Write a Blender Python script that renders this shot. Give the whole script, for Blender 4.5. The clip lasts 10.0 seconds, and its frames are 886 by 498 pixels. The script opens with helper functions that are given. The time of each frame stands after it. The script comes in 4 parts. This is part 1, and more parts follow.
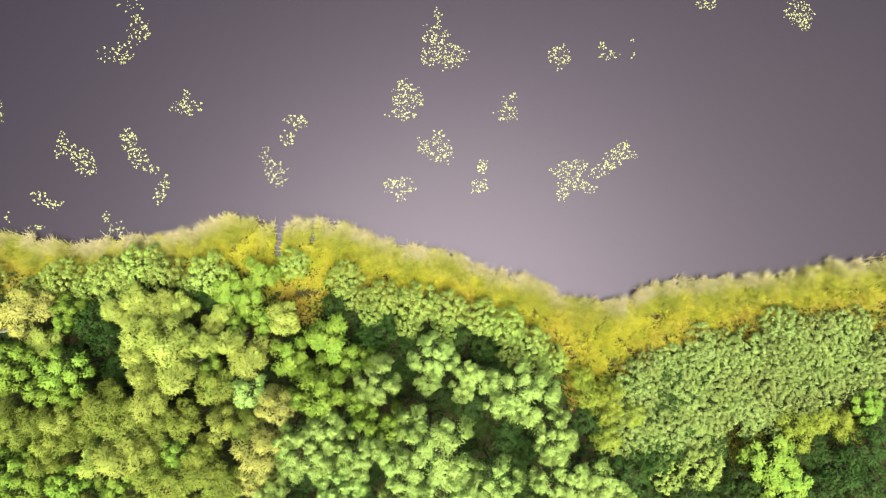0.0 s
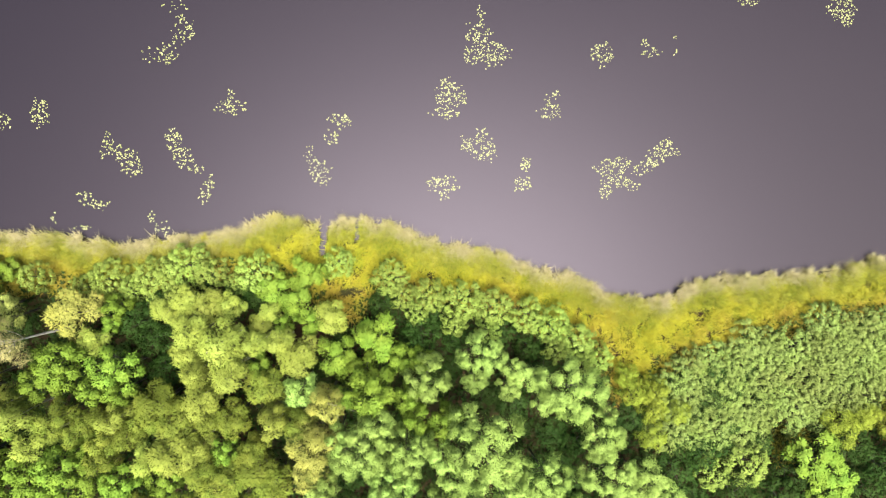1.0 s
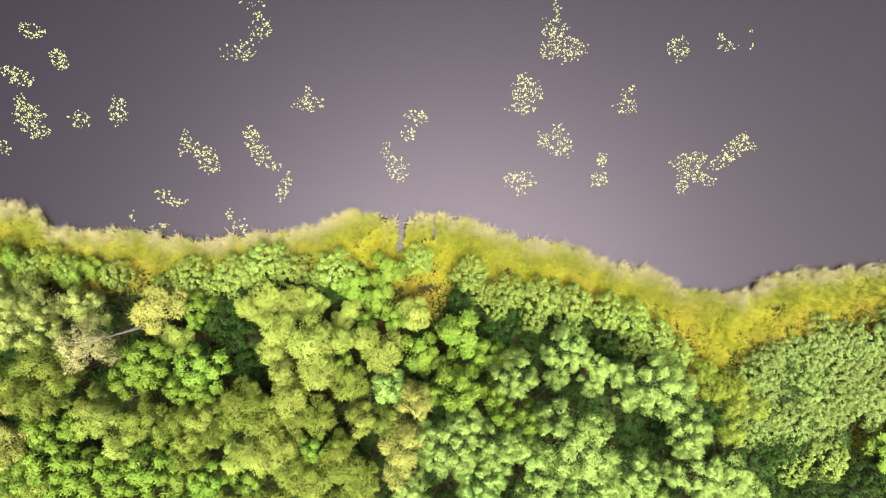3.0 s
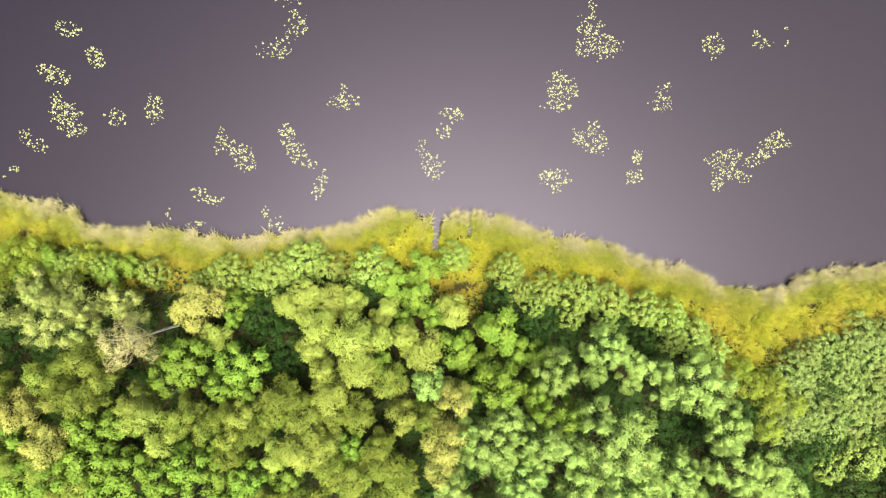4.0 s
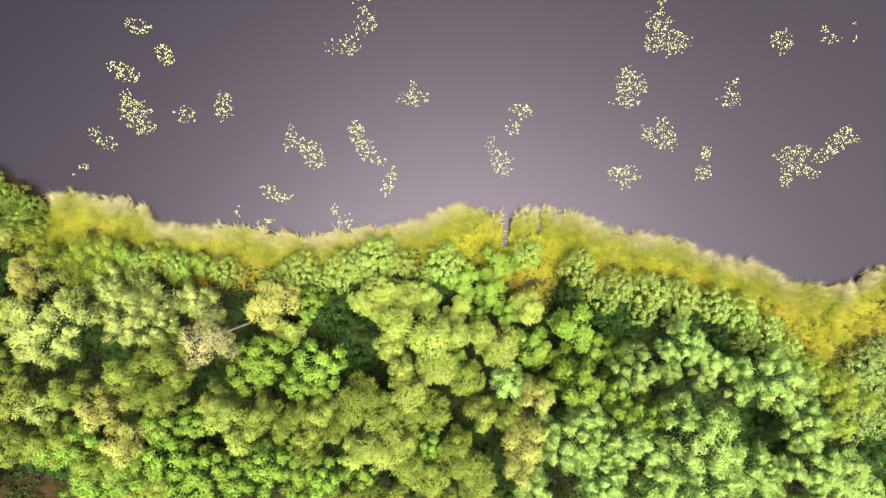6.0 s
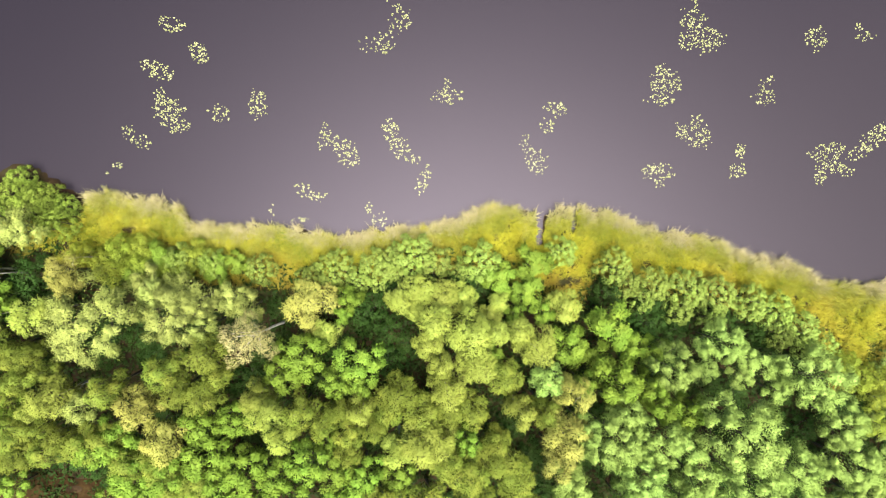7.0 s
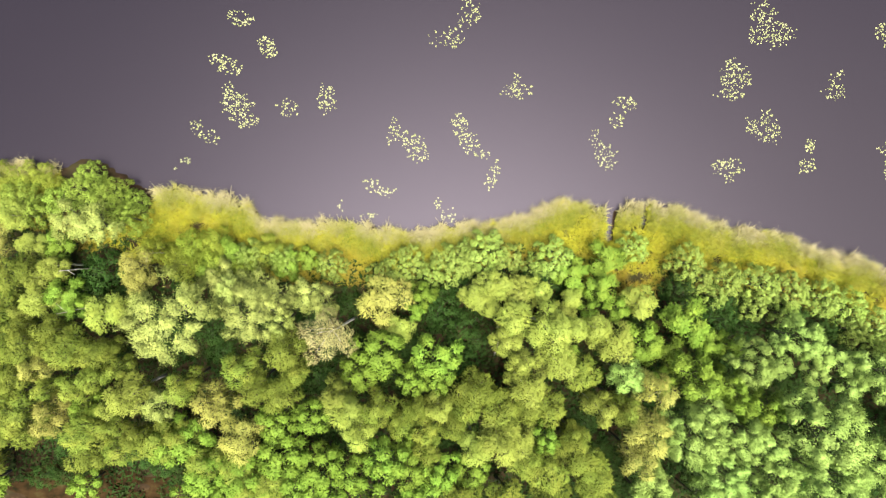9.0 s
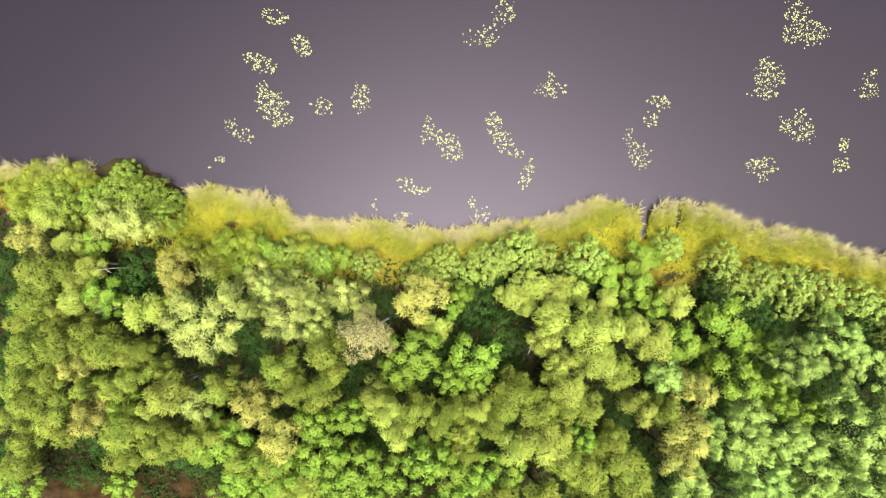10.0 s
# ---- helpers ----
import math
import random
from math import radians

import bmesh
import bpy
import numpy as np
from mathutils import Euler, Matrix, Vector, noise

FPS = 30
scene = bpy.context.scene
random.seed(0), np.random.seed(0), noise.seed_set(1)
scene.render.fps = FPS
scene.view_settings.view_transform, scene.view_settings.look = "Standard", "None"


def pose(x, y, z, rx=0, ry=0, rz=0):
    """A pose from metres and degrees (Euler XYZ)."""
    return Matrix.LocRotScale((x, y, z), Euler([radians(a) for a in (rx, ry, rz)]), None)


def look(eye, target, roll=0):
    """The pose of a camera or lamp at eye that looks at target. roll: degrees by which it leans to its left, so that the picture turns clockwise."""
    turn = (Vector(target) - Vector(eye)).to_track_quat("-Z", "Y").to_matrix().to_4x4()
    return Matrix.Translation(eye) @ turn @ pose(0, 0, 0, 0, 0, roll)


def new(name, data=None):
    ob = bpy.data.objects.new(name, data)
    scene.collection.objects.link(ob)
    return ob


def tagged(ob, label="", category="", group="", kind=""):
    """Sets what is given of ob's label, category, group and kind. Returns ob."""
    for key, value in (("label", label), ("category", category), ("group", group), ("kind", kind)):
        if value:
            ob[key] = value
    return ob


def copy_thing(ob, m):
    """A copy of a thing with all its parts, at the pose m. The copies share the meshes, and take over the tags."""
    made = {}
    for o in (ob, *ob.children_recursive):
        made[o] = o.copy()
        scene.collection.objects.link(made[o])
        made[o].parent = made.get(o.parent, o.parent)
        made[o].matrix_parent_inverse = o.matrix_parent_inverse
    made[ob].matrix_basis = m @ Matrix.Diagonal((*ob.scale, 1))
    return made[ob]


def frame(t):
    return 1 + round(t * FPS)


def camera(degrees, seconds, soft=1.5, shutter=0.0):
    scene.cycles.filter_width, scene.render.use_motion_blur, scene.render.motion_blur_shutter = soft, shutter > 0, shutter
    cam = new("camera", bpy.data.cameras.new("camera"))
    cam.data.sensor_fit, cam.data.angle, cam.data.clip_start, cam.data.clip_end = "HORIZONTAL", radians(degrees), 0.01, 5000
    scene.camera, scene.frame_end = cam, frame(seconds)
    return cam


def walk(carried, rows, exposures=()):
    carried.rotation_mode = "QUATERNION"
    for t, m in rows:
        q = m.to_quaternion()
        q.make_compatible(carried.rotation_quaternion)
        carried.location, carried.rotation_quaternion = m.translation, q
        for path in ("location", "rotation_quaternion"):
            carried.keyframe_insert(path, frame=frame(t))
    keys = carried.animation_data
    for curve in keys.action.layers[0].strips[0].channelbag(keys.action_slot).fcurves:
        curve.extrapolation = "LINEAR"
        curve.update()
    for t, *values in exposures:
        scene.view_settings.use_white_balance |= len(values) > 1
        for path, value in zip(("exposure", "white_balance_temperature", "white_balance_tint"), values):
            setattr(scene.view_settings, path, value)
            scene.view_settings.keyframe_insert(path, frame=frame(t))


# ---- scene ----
cam = camera(70.0, 10.0, soft=1.15)
PATH = [
    (0, pose(22.063, 1.249, 76.277, -1.675, -2.951, 0.793)),
    (0.5, pose(19.424, 1.155, 76.191, -1.701, -2.858, 0.637)),
    (1, pose(17.068, 1.106, 76.104, -1.747, -2.760, 0.489)),
    (1.5, pose(14.769, 1.073, 75.979, -1.805, -2.660, 0.382)),
    (2, pose(12.653, 1.023, 75.841, -1.854, -2.597, 0.292)),
    (2.5, pose(10.394, 0.921, 75.676, -1.873, -2.539, 0.231)),
    (4, pose(4.040, 0.285, 75.290, -1.716, -2.473, 0.089)),
    (4.5, pose(1.946, 0.110, 75.140, -1.673, -2.429, 0.037)),
    (5, pose(0.000, 0.000, 75.000, -1.654, -2.412, 0.000)),
    (5.5, pose(-2.086, -0.085, 74.841, -1.644, -2.435, -0.044)),
    (7, pose(-8.290, -0.474, 74.232, -1.531, -2.575, -0.189)),
    (7.5, pose(-10.426, -0.573, 73.975, -1.519, -2.583, -0.218)),
    (8, pose(-12.454, -0.671, 73.721, -1.542, -2.635, -0.242)),
    (8.5, pose(-14.561, -0.753, 73.486, -1.581, -2.661, -0.250)),
    (9, pose(-16.483, -0.832, 73.288, -1.608, -2.701, -0.226)),
    (9.5, pose(-18.542, -0.924, 73.109, -1.601, -2.708, -0.206)),
    (10, pose(-20.449, -0.976, 72.972, -1.572, -2.736, -0.214)),
]
walk(cam, PATH, exposures=[(0.0, 2.38), (10.0, 2.38)])

# ---- light ----
world = bpy.data.worlds.new("sky")
scene.world = world
world.use_nodes = True
wn = world.node_tree.nodes
sky = wn.new("ShaderNodeTexSky")
sky.sky_type = "NISHITA"
sky.sun_disc = False
SUN_ELEVATION, SUN_TURN = 79, 160.0
sky.sun_elevation, sky.sun_rotation = radians(SUN_ELEVATION), radians(SUN_TURN)
sky.air_density, sky.dust_density = 0.45, 0.4
wn["Background"].inputs["Strength"].default_value = 0.05
world.node_tree.links.new(sky.outputs[0], wn["Background"].inputs["Color"])
sun = new("sun", bpy.data.lights.new("sun", "SUN"))
sun.data.energy, sun.data.angle, sun.data.color = 5.0, radians(34), (1.0, 0.95, 0.86)
a, e = radians(SUN_TURN), radians(SUN_ELEVATION)
sun.matrix_world = look((0, 0, 0), (-math.sin(a) * math.cos(e), -math.cos(a) * math.cos(e), -math.sin(e)))
sun.location = (0, 0, 120)


# ---- materials ----
def material(name):
    m = bpy.data.materials.new(name)
    m.use_nodes = True
    t = m.node_tree
    return m, t, t.nodes["Principled BSDF"], t.links.new


def ramp(tree, fac, stops):
    node = tree.nodes.new("ShaderNodeValToRGB")
    while len(node.color_ramp.elements) < len(stops):
        node.color_ramp.elements.new(0.5)
    for el, (at, col) in zip(node.color_ramp.elements, stops):
        el.position, el.color = at, (*col, 1)
    tree.links.new(fac, node.inputs[0])
    return node.outputs[0]


def noise_tex(tree, scale, detail=3.0, rough=0.55):
    geo = tree.nodes.new("ShaderNodeNewGeometry")
    node = tree.nodes.new("ShaderNodeTexNoise")
    node.inputs["Scale"].default_value, node.inputs["Detail"].default_value = scale, detail
    node.inputs["Roughness"].default_value = rough
    tree.links.new(geo.outputs["Position"], node.inputs["Vector"])
    return node.outputs[0]


def mixed(tree, fac, one, two, how="MIX"):
    node = tree.nodes.new("ShaderNodeMix")
    node.data_type, node.blend_type = "RGBA", how
    for value, slot in ((fac, 0), (one, 6), (two, 7)):
        if isinstance(value, (int, float)):
            node.inputs[slot].default_value = value
        elif isinstance(value, tuple):
            node.inputs[slot].default_value = (*value, 1)
        else:
            tree.links.new(value, node.inputs[slot])
    return node.outputs[2]


def maths(tree, op, one, two, clamp=False):
    node = tree.nodes.new("ShaderNodeMath")
    node.operation, node.use_clamp = op, clamp
    for value, slot in ((one, 0), (two, 1)):
        if isinstance(value, (int, float)):
            node.inputs[slot].default_value = value
        else:
            tree.links.new(value, node.inputs[slot])
    return node.outputs[0]


def mix3(one, two):
    return tuple(0.25 * p + 0.75 * q for p, q in zip(one, two))


def leaf_material(name, dark, mid, light, other, through_light=0.05, rough=0.65):
    """Leaves: each leaf its own tone, each plant its own cast, paler and yellower in patches."""
    m, t, b, link = material(name)
    geo, info = t.nodes.new("ShaderNodeNewGeometry"), t.nodes.new("ShaderNodeObjectInfo")
    spray = t.nodes.new("ShaderNodeAttribute")
    spray.attribute_name = "tone"
    own = maths(t, "ADD", maths(t, "MULTIPLY", geo.outputs["Random Per Island"], 0.4), maths(t, "MULTIPLY", spray.outputs["Fac"], 0.6))
    leaf = ramp(t, own, [(0.0, mix3(dark, mid)), (0.5, mid), (1.0, mix3(light, mid))])
    patch = maths(t, "MULTIPLY", maths(t, "SUBTRACT", noise_tex(t, 0.55, 2.0), 0.42), 2.6, True)
    patch = maths(t, "MULTIPLY", patch, maths(t, "ADD", maths(t, "MULTIPLY", info.outputs["Random"], 0.7), 0.15), True)
    colour = mixed(t, patch, leaf, other)
    own = t.nodes.new("ShaderNodeHueSaturation")
    link(colour, own.inputs["Color"])
    link(maths(t, "ADD", maths(t, "MULTIPLY", info.outputs["Random"], 0.020), 0.488), own.inputs["Hue"])
    tree = maths(t, "ADD", maths(t, "MULTIPLY", t.nodes["Object Info"].outputs["Random"], 0.30), 0.85)
    link(maths(t, "MULTIPLY", maths(t, "ADD", maths(t, "MULTIPLY", noise_tex(t, 1.1, 2.0), 0.55), 0.76), tree), own.inputs["Value"])
    colour = own.outputs[0]
    link(colour, b.inputs["Base Color"])
    b.inputs["Roughness"].default_value = rough
    b.inputs["Specular IOR Level"].default_value = 0.05
    glow = t.nodes.new("ShaderNodeBsdfTranslucent")
    link(colour, glow.inputs["Color"])
    both = t.nodes.new("ShaderNodeMixShader")
    both.inputs[0].default_value = through_light
    link(b.outputs[0], both.inputs[1])
    link(glow.outputs[0], both.inputs[2])
    link(both.outputs[0], t.nodes["Material Output"].inputs[0])
    return m


def blade_material(name, wet, mid, dry, rust):
    m, t, b, link = material(name)
    geo = t.nodes.new("ShaderNodeNewGeometry")
    where = t.nodes.new("ShaderNodeAttribute")
    where.attribute_name = "dryness"
    patch = maths(t, "MULTIPLY", maths(t, "SUBTRACT", noise_tex(t, 0.35, 3.0, 0.6), 0.4), 3.0, True)
    tone = maths(t, "ADD", maths(t, "MULTIPLY", geo.outputs["Random Per Island"], 0.6), maths(t, "MULTIPLY", patch, 0.4))
    colour = ramp(t, tone, [(0.0, wet), (0.5, mid), (1.0, dry)])
    colour = mixed(t, where.outputs["Fac"], colour, rust)
    link(colour, b.inputs["Base Color"])
    b.inputs["Roughness"].default_value = 0.6
    b.inputs["Specular IOR Level"].default_value = 0.25
    return m


def bark_material(name, one, two, scale=3.0):
    m, t, b, link = material(name)
    link(ramp(t, noise_tex(t, scale, 4.0), [(0.35, one), (0.6, two)]), b.inputs["Base Color"])
    bump = t.nodes.new("ShaderNodeBump")
    bump.inputs["Strength"].default_value = 0.6
    link(noise_tex(t, 14.0, 4.0), bump.inputs["Height"])
    link(bump.outputs[0], b.inputs["Normal"])
    b.inputs["Roughness"].default_value = 0.85
    return m


LEAF = {
    "birch": leaf_material("birch_leaf", (0.076, 0.106, 0.015), (0.133, 0.168, 0.028), (0.194, 0.230, 0.066), (0.167, 0.184, 0.030)),
    "aspen": leaf_material("aspen_leaf", (0.038, 0.064, 0.008), (0.079, 0.108, 0.015), (0.132, 0.162, 0.032), (0.140, 0.136, 0.021)),
    "alder": leaf_material("alder_leaf", (0.035, 0.074, 0.007), (0.082, 0.138, 0.016), (0.152, 0.206, 0.038), (0.124, 0.154, 0.019)),
    "willow": leaf_material("willow_leaf", (0.061, 0.114, 0.019), (0.148, 0.227, 0.049), (0.253, 0.331, 0.105), (0.154, 0.216, 0.043)),
    "maple": leaf_material("maple_leaf", (0.035, 0.074, 0.007), (0.080, 0.136, 0.016), (0.151, 0.204, 0.038), (0.112, 0.150, 0.019)),
    "shrub": leaf_material("willow_shrub_leaf", (0.055, 0.090, 0.013), (0.116, 0.164, 0.031), (0.195, 0.244, 0.076), (0.112, 0.158, 0.024)),
    "thicket": leaf_material("thicket_leaf", (0.038, 0.062, 0.009), (0.106, 0.146, 0.036), (0.205, 0.244, 0.095), (0.091, 0.128, 0.022)),
    "osier": leaf_material("osier_leaf", (0.082, 0.110, 0.019), (0.172, 0.208, 0.050), (0.268, 0.294, 0.112), (0.182, 0.202, 0.041)),
    "ochre": leaf_material("ochre_birch_leaf", (0.084, 0.097, 0.018), (0.152, 0.158, 0.034), (0.214, 0.212, 0.068), (0.176, 0.164, 0.034)),
    # the shade between crowns is put into these leaf colours
    "shade": leaf_material("darkened_shrub_leaf", (0.006, 0.014, 0.003), (0.014, 0.032, 0.005), (0.034, 0.058, 0.014), (0.019, 0.036, 0.006)),
    "sallow": leaf_material("sallow_leaf", (0.061, 0.090, 0.009), (0.116, 0.152, 0.017), (0.171, 0.206, 0.036), (0.131, 0.158, 0.019)),
    "bank": leaf_material("bank_shrub_leaf", (0.049, 0.086, 0.009), (0.103, 0.152, 0.021), (0.167, 0.216, 0.050), (0.118, 0.158, 0.024)),
    "pale": leaf_material("pale_birch_leaf", (0.130, 0.116, 0.040), (0.187, 0.167, 0.072), (0.238, 0.216, 0.122), (0.173, 0.161, 0.050)),
    # near-black leaves: the darkness under the trees is set in the colour
    "floor": leaf_material("darkened_undergrowth_leaf", (0.004, 0.010, 0.003), (0.009, 0.022, 0.003), (0.025, 0.036, 0.007), (0.017, 0.017, 0.004)),
}
BARK = bark_material("grey_brown_bark", (0.014, 0.011, 0.008), (0.030, 0.024, 0.018))
BIRCH_BARK = bark_material("white_birch_bark", (0.165, 0.149, 0.127), (0.363, 0.341, 0.308), 1.6)
BLEACHED = bark_material("bleached_wood", (0.16, 0.14, 0.12), (0.34, 0.31, 0.27), 2.0)
REED = blade_material("reed_blade", (0.092, 0.116, 0.012), (0.190, 0.196, 0.022), (0.270, 0.248, 0.066), (0.272, 0.238, 0.128))
PLUME = blade_material("reed_plume", (0.125, 0.108, 0.056), (0.188, 0.168, 0.088), (0.242, 0.218, 0.132), (0.226, 0.198, 0.112))
SEDGE = blade_material("sedge_blade", (0.074, 0.106, 0.008), (0.205, 0.200, 0.012), (0.290, 0.262, 0.024), (0.185, 0.138, 0.018))
m, t, b, link = material("lily_pad_leaf")
PAD = m
info = t.nodes.new("ShaderNodeObjectInfo")
tone = ramp(t, info.outputs["Random"], [(0.0, (0.072, 0.084, 0.026)), (0.45, (0.124, 0.132, 0.055)), (1.0, (0.176, 0.178, 0.098))])
link(mixed(t, maths(t, "MULTIPLY", noise_tex(t, 9.0, 2.0), 0.5), tone, (0.128, 0.130, 0.050)), b.inputs["Base Color"])
b.inputs["Roughness"].default_value = 0.55
b.inputs["Specular IOR Level"].default_value = 0.12

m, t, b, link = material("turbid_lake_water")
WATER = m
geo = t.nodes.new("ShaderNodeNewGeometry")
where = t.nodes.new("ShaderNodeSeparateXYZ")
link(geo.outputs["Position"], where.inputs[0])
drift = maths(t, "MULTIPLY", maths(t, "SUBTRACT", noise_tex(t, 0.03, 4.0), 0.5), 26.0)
# lens vignette and sky sheen put into the colour: lighter eastward and near shore
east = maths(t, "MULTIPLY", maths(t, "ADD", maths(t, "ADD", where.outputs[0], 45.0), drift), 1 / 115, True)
near_shore = maths(t, "SUBTRACT", 1.0, maths(t, "MULTIPLY", maths(t, "ADD", maths(t, "ADD", where.outputs[1], 2.0), drift), 1 / 44, True), True)
vignette_fade = maths(t, "ADD", maths(t, "MULTIPLY", east, 0.5), maths(t, "MULTIPLY", near_shore, 0.5))
link(ramp(t, vignette_fade, [(0.0, (0.0046, 0.0038, 0.0062)), (0.5, (0.0080, 0.0066, 0.0092)), (1.0, (0.0130, 0.0110, 0.0132))]), b.inputs["Base Color"])
b.inputs["Roughness"].default_value, b.inputs["IOR"].default_value = 0.42, 1.33
b.inputs["Specular IOR Level"].default_value = 0.27
b.inputs["Specular Tint"].default_value = (0.92, 0.82, 1.0, 1)
bump = t.nodes.new("ShaderNodeBump")
bump.inputs["Strength"].default_value, bump.inputs["Distance"].default_value = 0.12, 0.05
link(noise_tex(t, 1.6, 4.0), bump.inputs["Height"])
link(bump.outputs[0], b.inputs["Normal"])

m, t, b, link = material("forest_soil")
SOIL = m
soil = ramp(t, noise_tex(t, 0.5, 6.0, 0.65), [(0.3, (0.007, 0.005, 0.003)), (0.55, (0.016, 0.010, 0.005)), (0.75, (0.045, 0.029, 0.014))])
soil = mixed(t, maths(t, "MULTIPLY", maths(t, "SUBTRACT", noise_tex(t, 0.16, 3.0), 0.5), 4.0, True), soil, (0.021, 0.027, 0.008))
link(soil, b.inputs["Base Color"])
b.inputs["Roughness"].default_value = 0.95
b.inputs["Specular IOR Level"].default_value = 0.05
bump = t.nodes.new("ShaderNodeBump")
bump.inputs["Strength"].default_value = 0.8
link(noise_tex(t, 5.0, 5.0), bump.inputs["Height"])
link(bump.outputs[0], b.inputs["Normal"])


m, t, b, link = material("bare_brown_earth")
EARTH = m
link(ramp(t, noise_tex(t, 0.9, 6.0, 0.7), [(0.36, (0.005, 0.005, 0.0015)), (0.46, (0.012, 0.007, 0.0025)), (0.58, (0.019, 0.011, 0.004)), (0.72, (0.026, 0.024, 0.008))]), b.inputs["Base Color"])
b.inputs["Specular IOR Level"].default_value = 0.04
b.inputs["Roughness"].default_value = 0.95
bump = t.nodes.new("ShaderNodeBump")
bump.inputs["Strength"].default_value = 0.8
link(noise_tex(t, 4.0, 5.0), bump.inputs["Height"])
link(bump.outputs[0], b.inputs["Normal"])


# ---- mesh helpers ----
def poly_mesh(name, corners, mat):
    """A mesh of separate faces; corners is an array (faces, corners of a face, 3)."""
    n, k, _ = corners.shape
    me = bpy.data.meshes.new(name)
    me.vertices.add(n * k)
    me.vertices.foreach_set("co", corners.astype(np.float32).ravel())
    me.loops.add(n * k)
    me.loops.foreach_set("vertex_index", np.arange(n * k, dtype=np.int32))
    me.polygons.add(n)
    me.polygons.foreach_set("loop_start", np.arange(0, n * k, k, dtype=np.int32))
    me.update(calc_edges=True)
    me.materials.append(mat)
    return me


def unit(v):
    return v / np.maximum(np.linalg.norm(v, axis=-1, keepdims=True), 1e-6)


def tube(name, points, radii, mat, sides=7):
    """A tapered limb along a bent line."""
    bm = bmesh.new()
    rings = []
    for i, (p, r) in enumerate(zip(points, radii)):
        ahead = Vector(points[min(i + 1, len(points) - 1)]) - Vector(points[max(i - 1, 0)])
        turn = ahead.to_track_quat("Z", "Y").to_matrix()
        rings.append([bm.verts.new(Vector(p) + turn @ Vector((r * math.cos(k * math.tau / sides), r * math.sin(k * math.tau / sides), 0))) for k in range(sides)])
    for one, two in zip(rings, rings[1:]):
        for k in range(sides):
            bm.faces.new((one[k], one[(k + 1) % sides], two[(k + 1) % sides], two[k])).smooth = True
    bm.faces.new(rings[0][::-1])
    bm.faces.new(rings[-1])
    me = bpy.data.meshes.new(name)
    bm.to_mesh(me)
    bm.free()
    me.materials.append(mat)
    return me


def part(name, me, parent, label=""):
    ob = new(name, me)
    ob.parent = parent
    return tagged(ob, label)


def leaves(rng, base, axis, length, width, face=(0, 0, 1.0), loose=0.5):
    """Pointed leaves from base along axis, with their faces turned towards face as far as they can."""
    n = len(base)
    side = unit(np.cross(axis, np.asarray(face) + rng.normal(0, loose, (n, 3))))
    long, half = length[:, None], width[:, None] / 2
    foot = base + axis * long * 0.25
    return np.stack([foot + side * half, base + axis * long - np.array((0, 0, 0.1)) * long, foot - side * half], 1)


def leafy_mesh(name, tris, soft, tone, mat):
    """Leaves as one mesh, shaded softly along the rounding of the spray they belong to, with each spray's own tone."""
    g = np.cross(tris[:, 1] - tris[:, 0], tris[:, 2] - tris[:, 0])
    turned = np.sum(g * soft, 1) < 0
    tris[turned] = tris[turned][:, ::-1]
    me = poly_mesh(name, tris, mat)
    me.polygons.foreach_set("use_smooth", np.ones(len(tris), bool))
    me.attributes.new("tone", "FLOAT", "POINT").data.foreach_set("value", np.repeat(tone, 3).astype(np.float32))
    me.normals_split_custom_set(np.repeat(unit(soft), 3, axis=0))
    return me


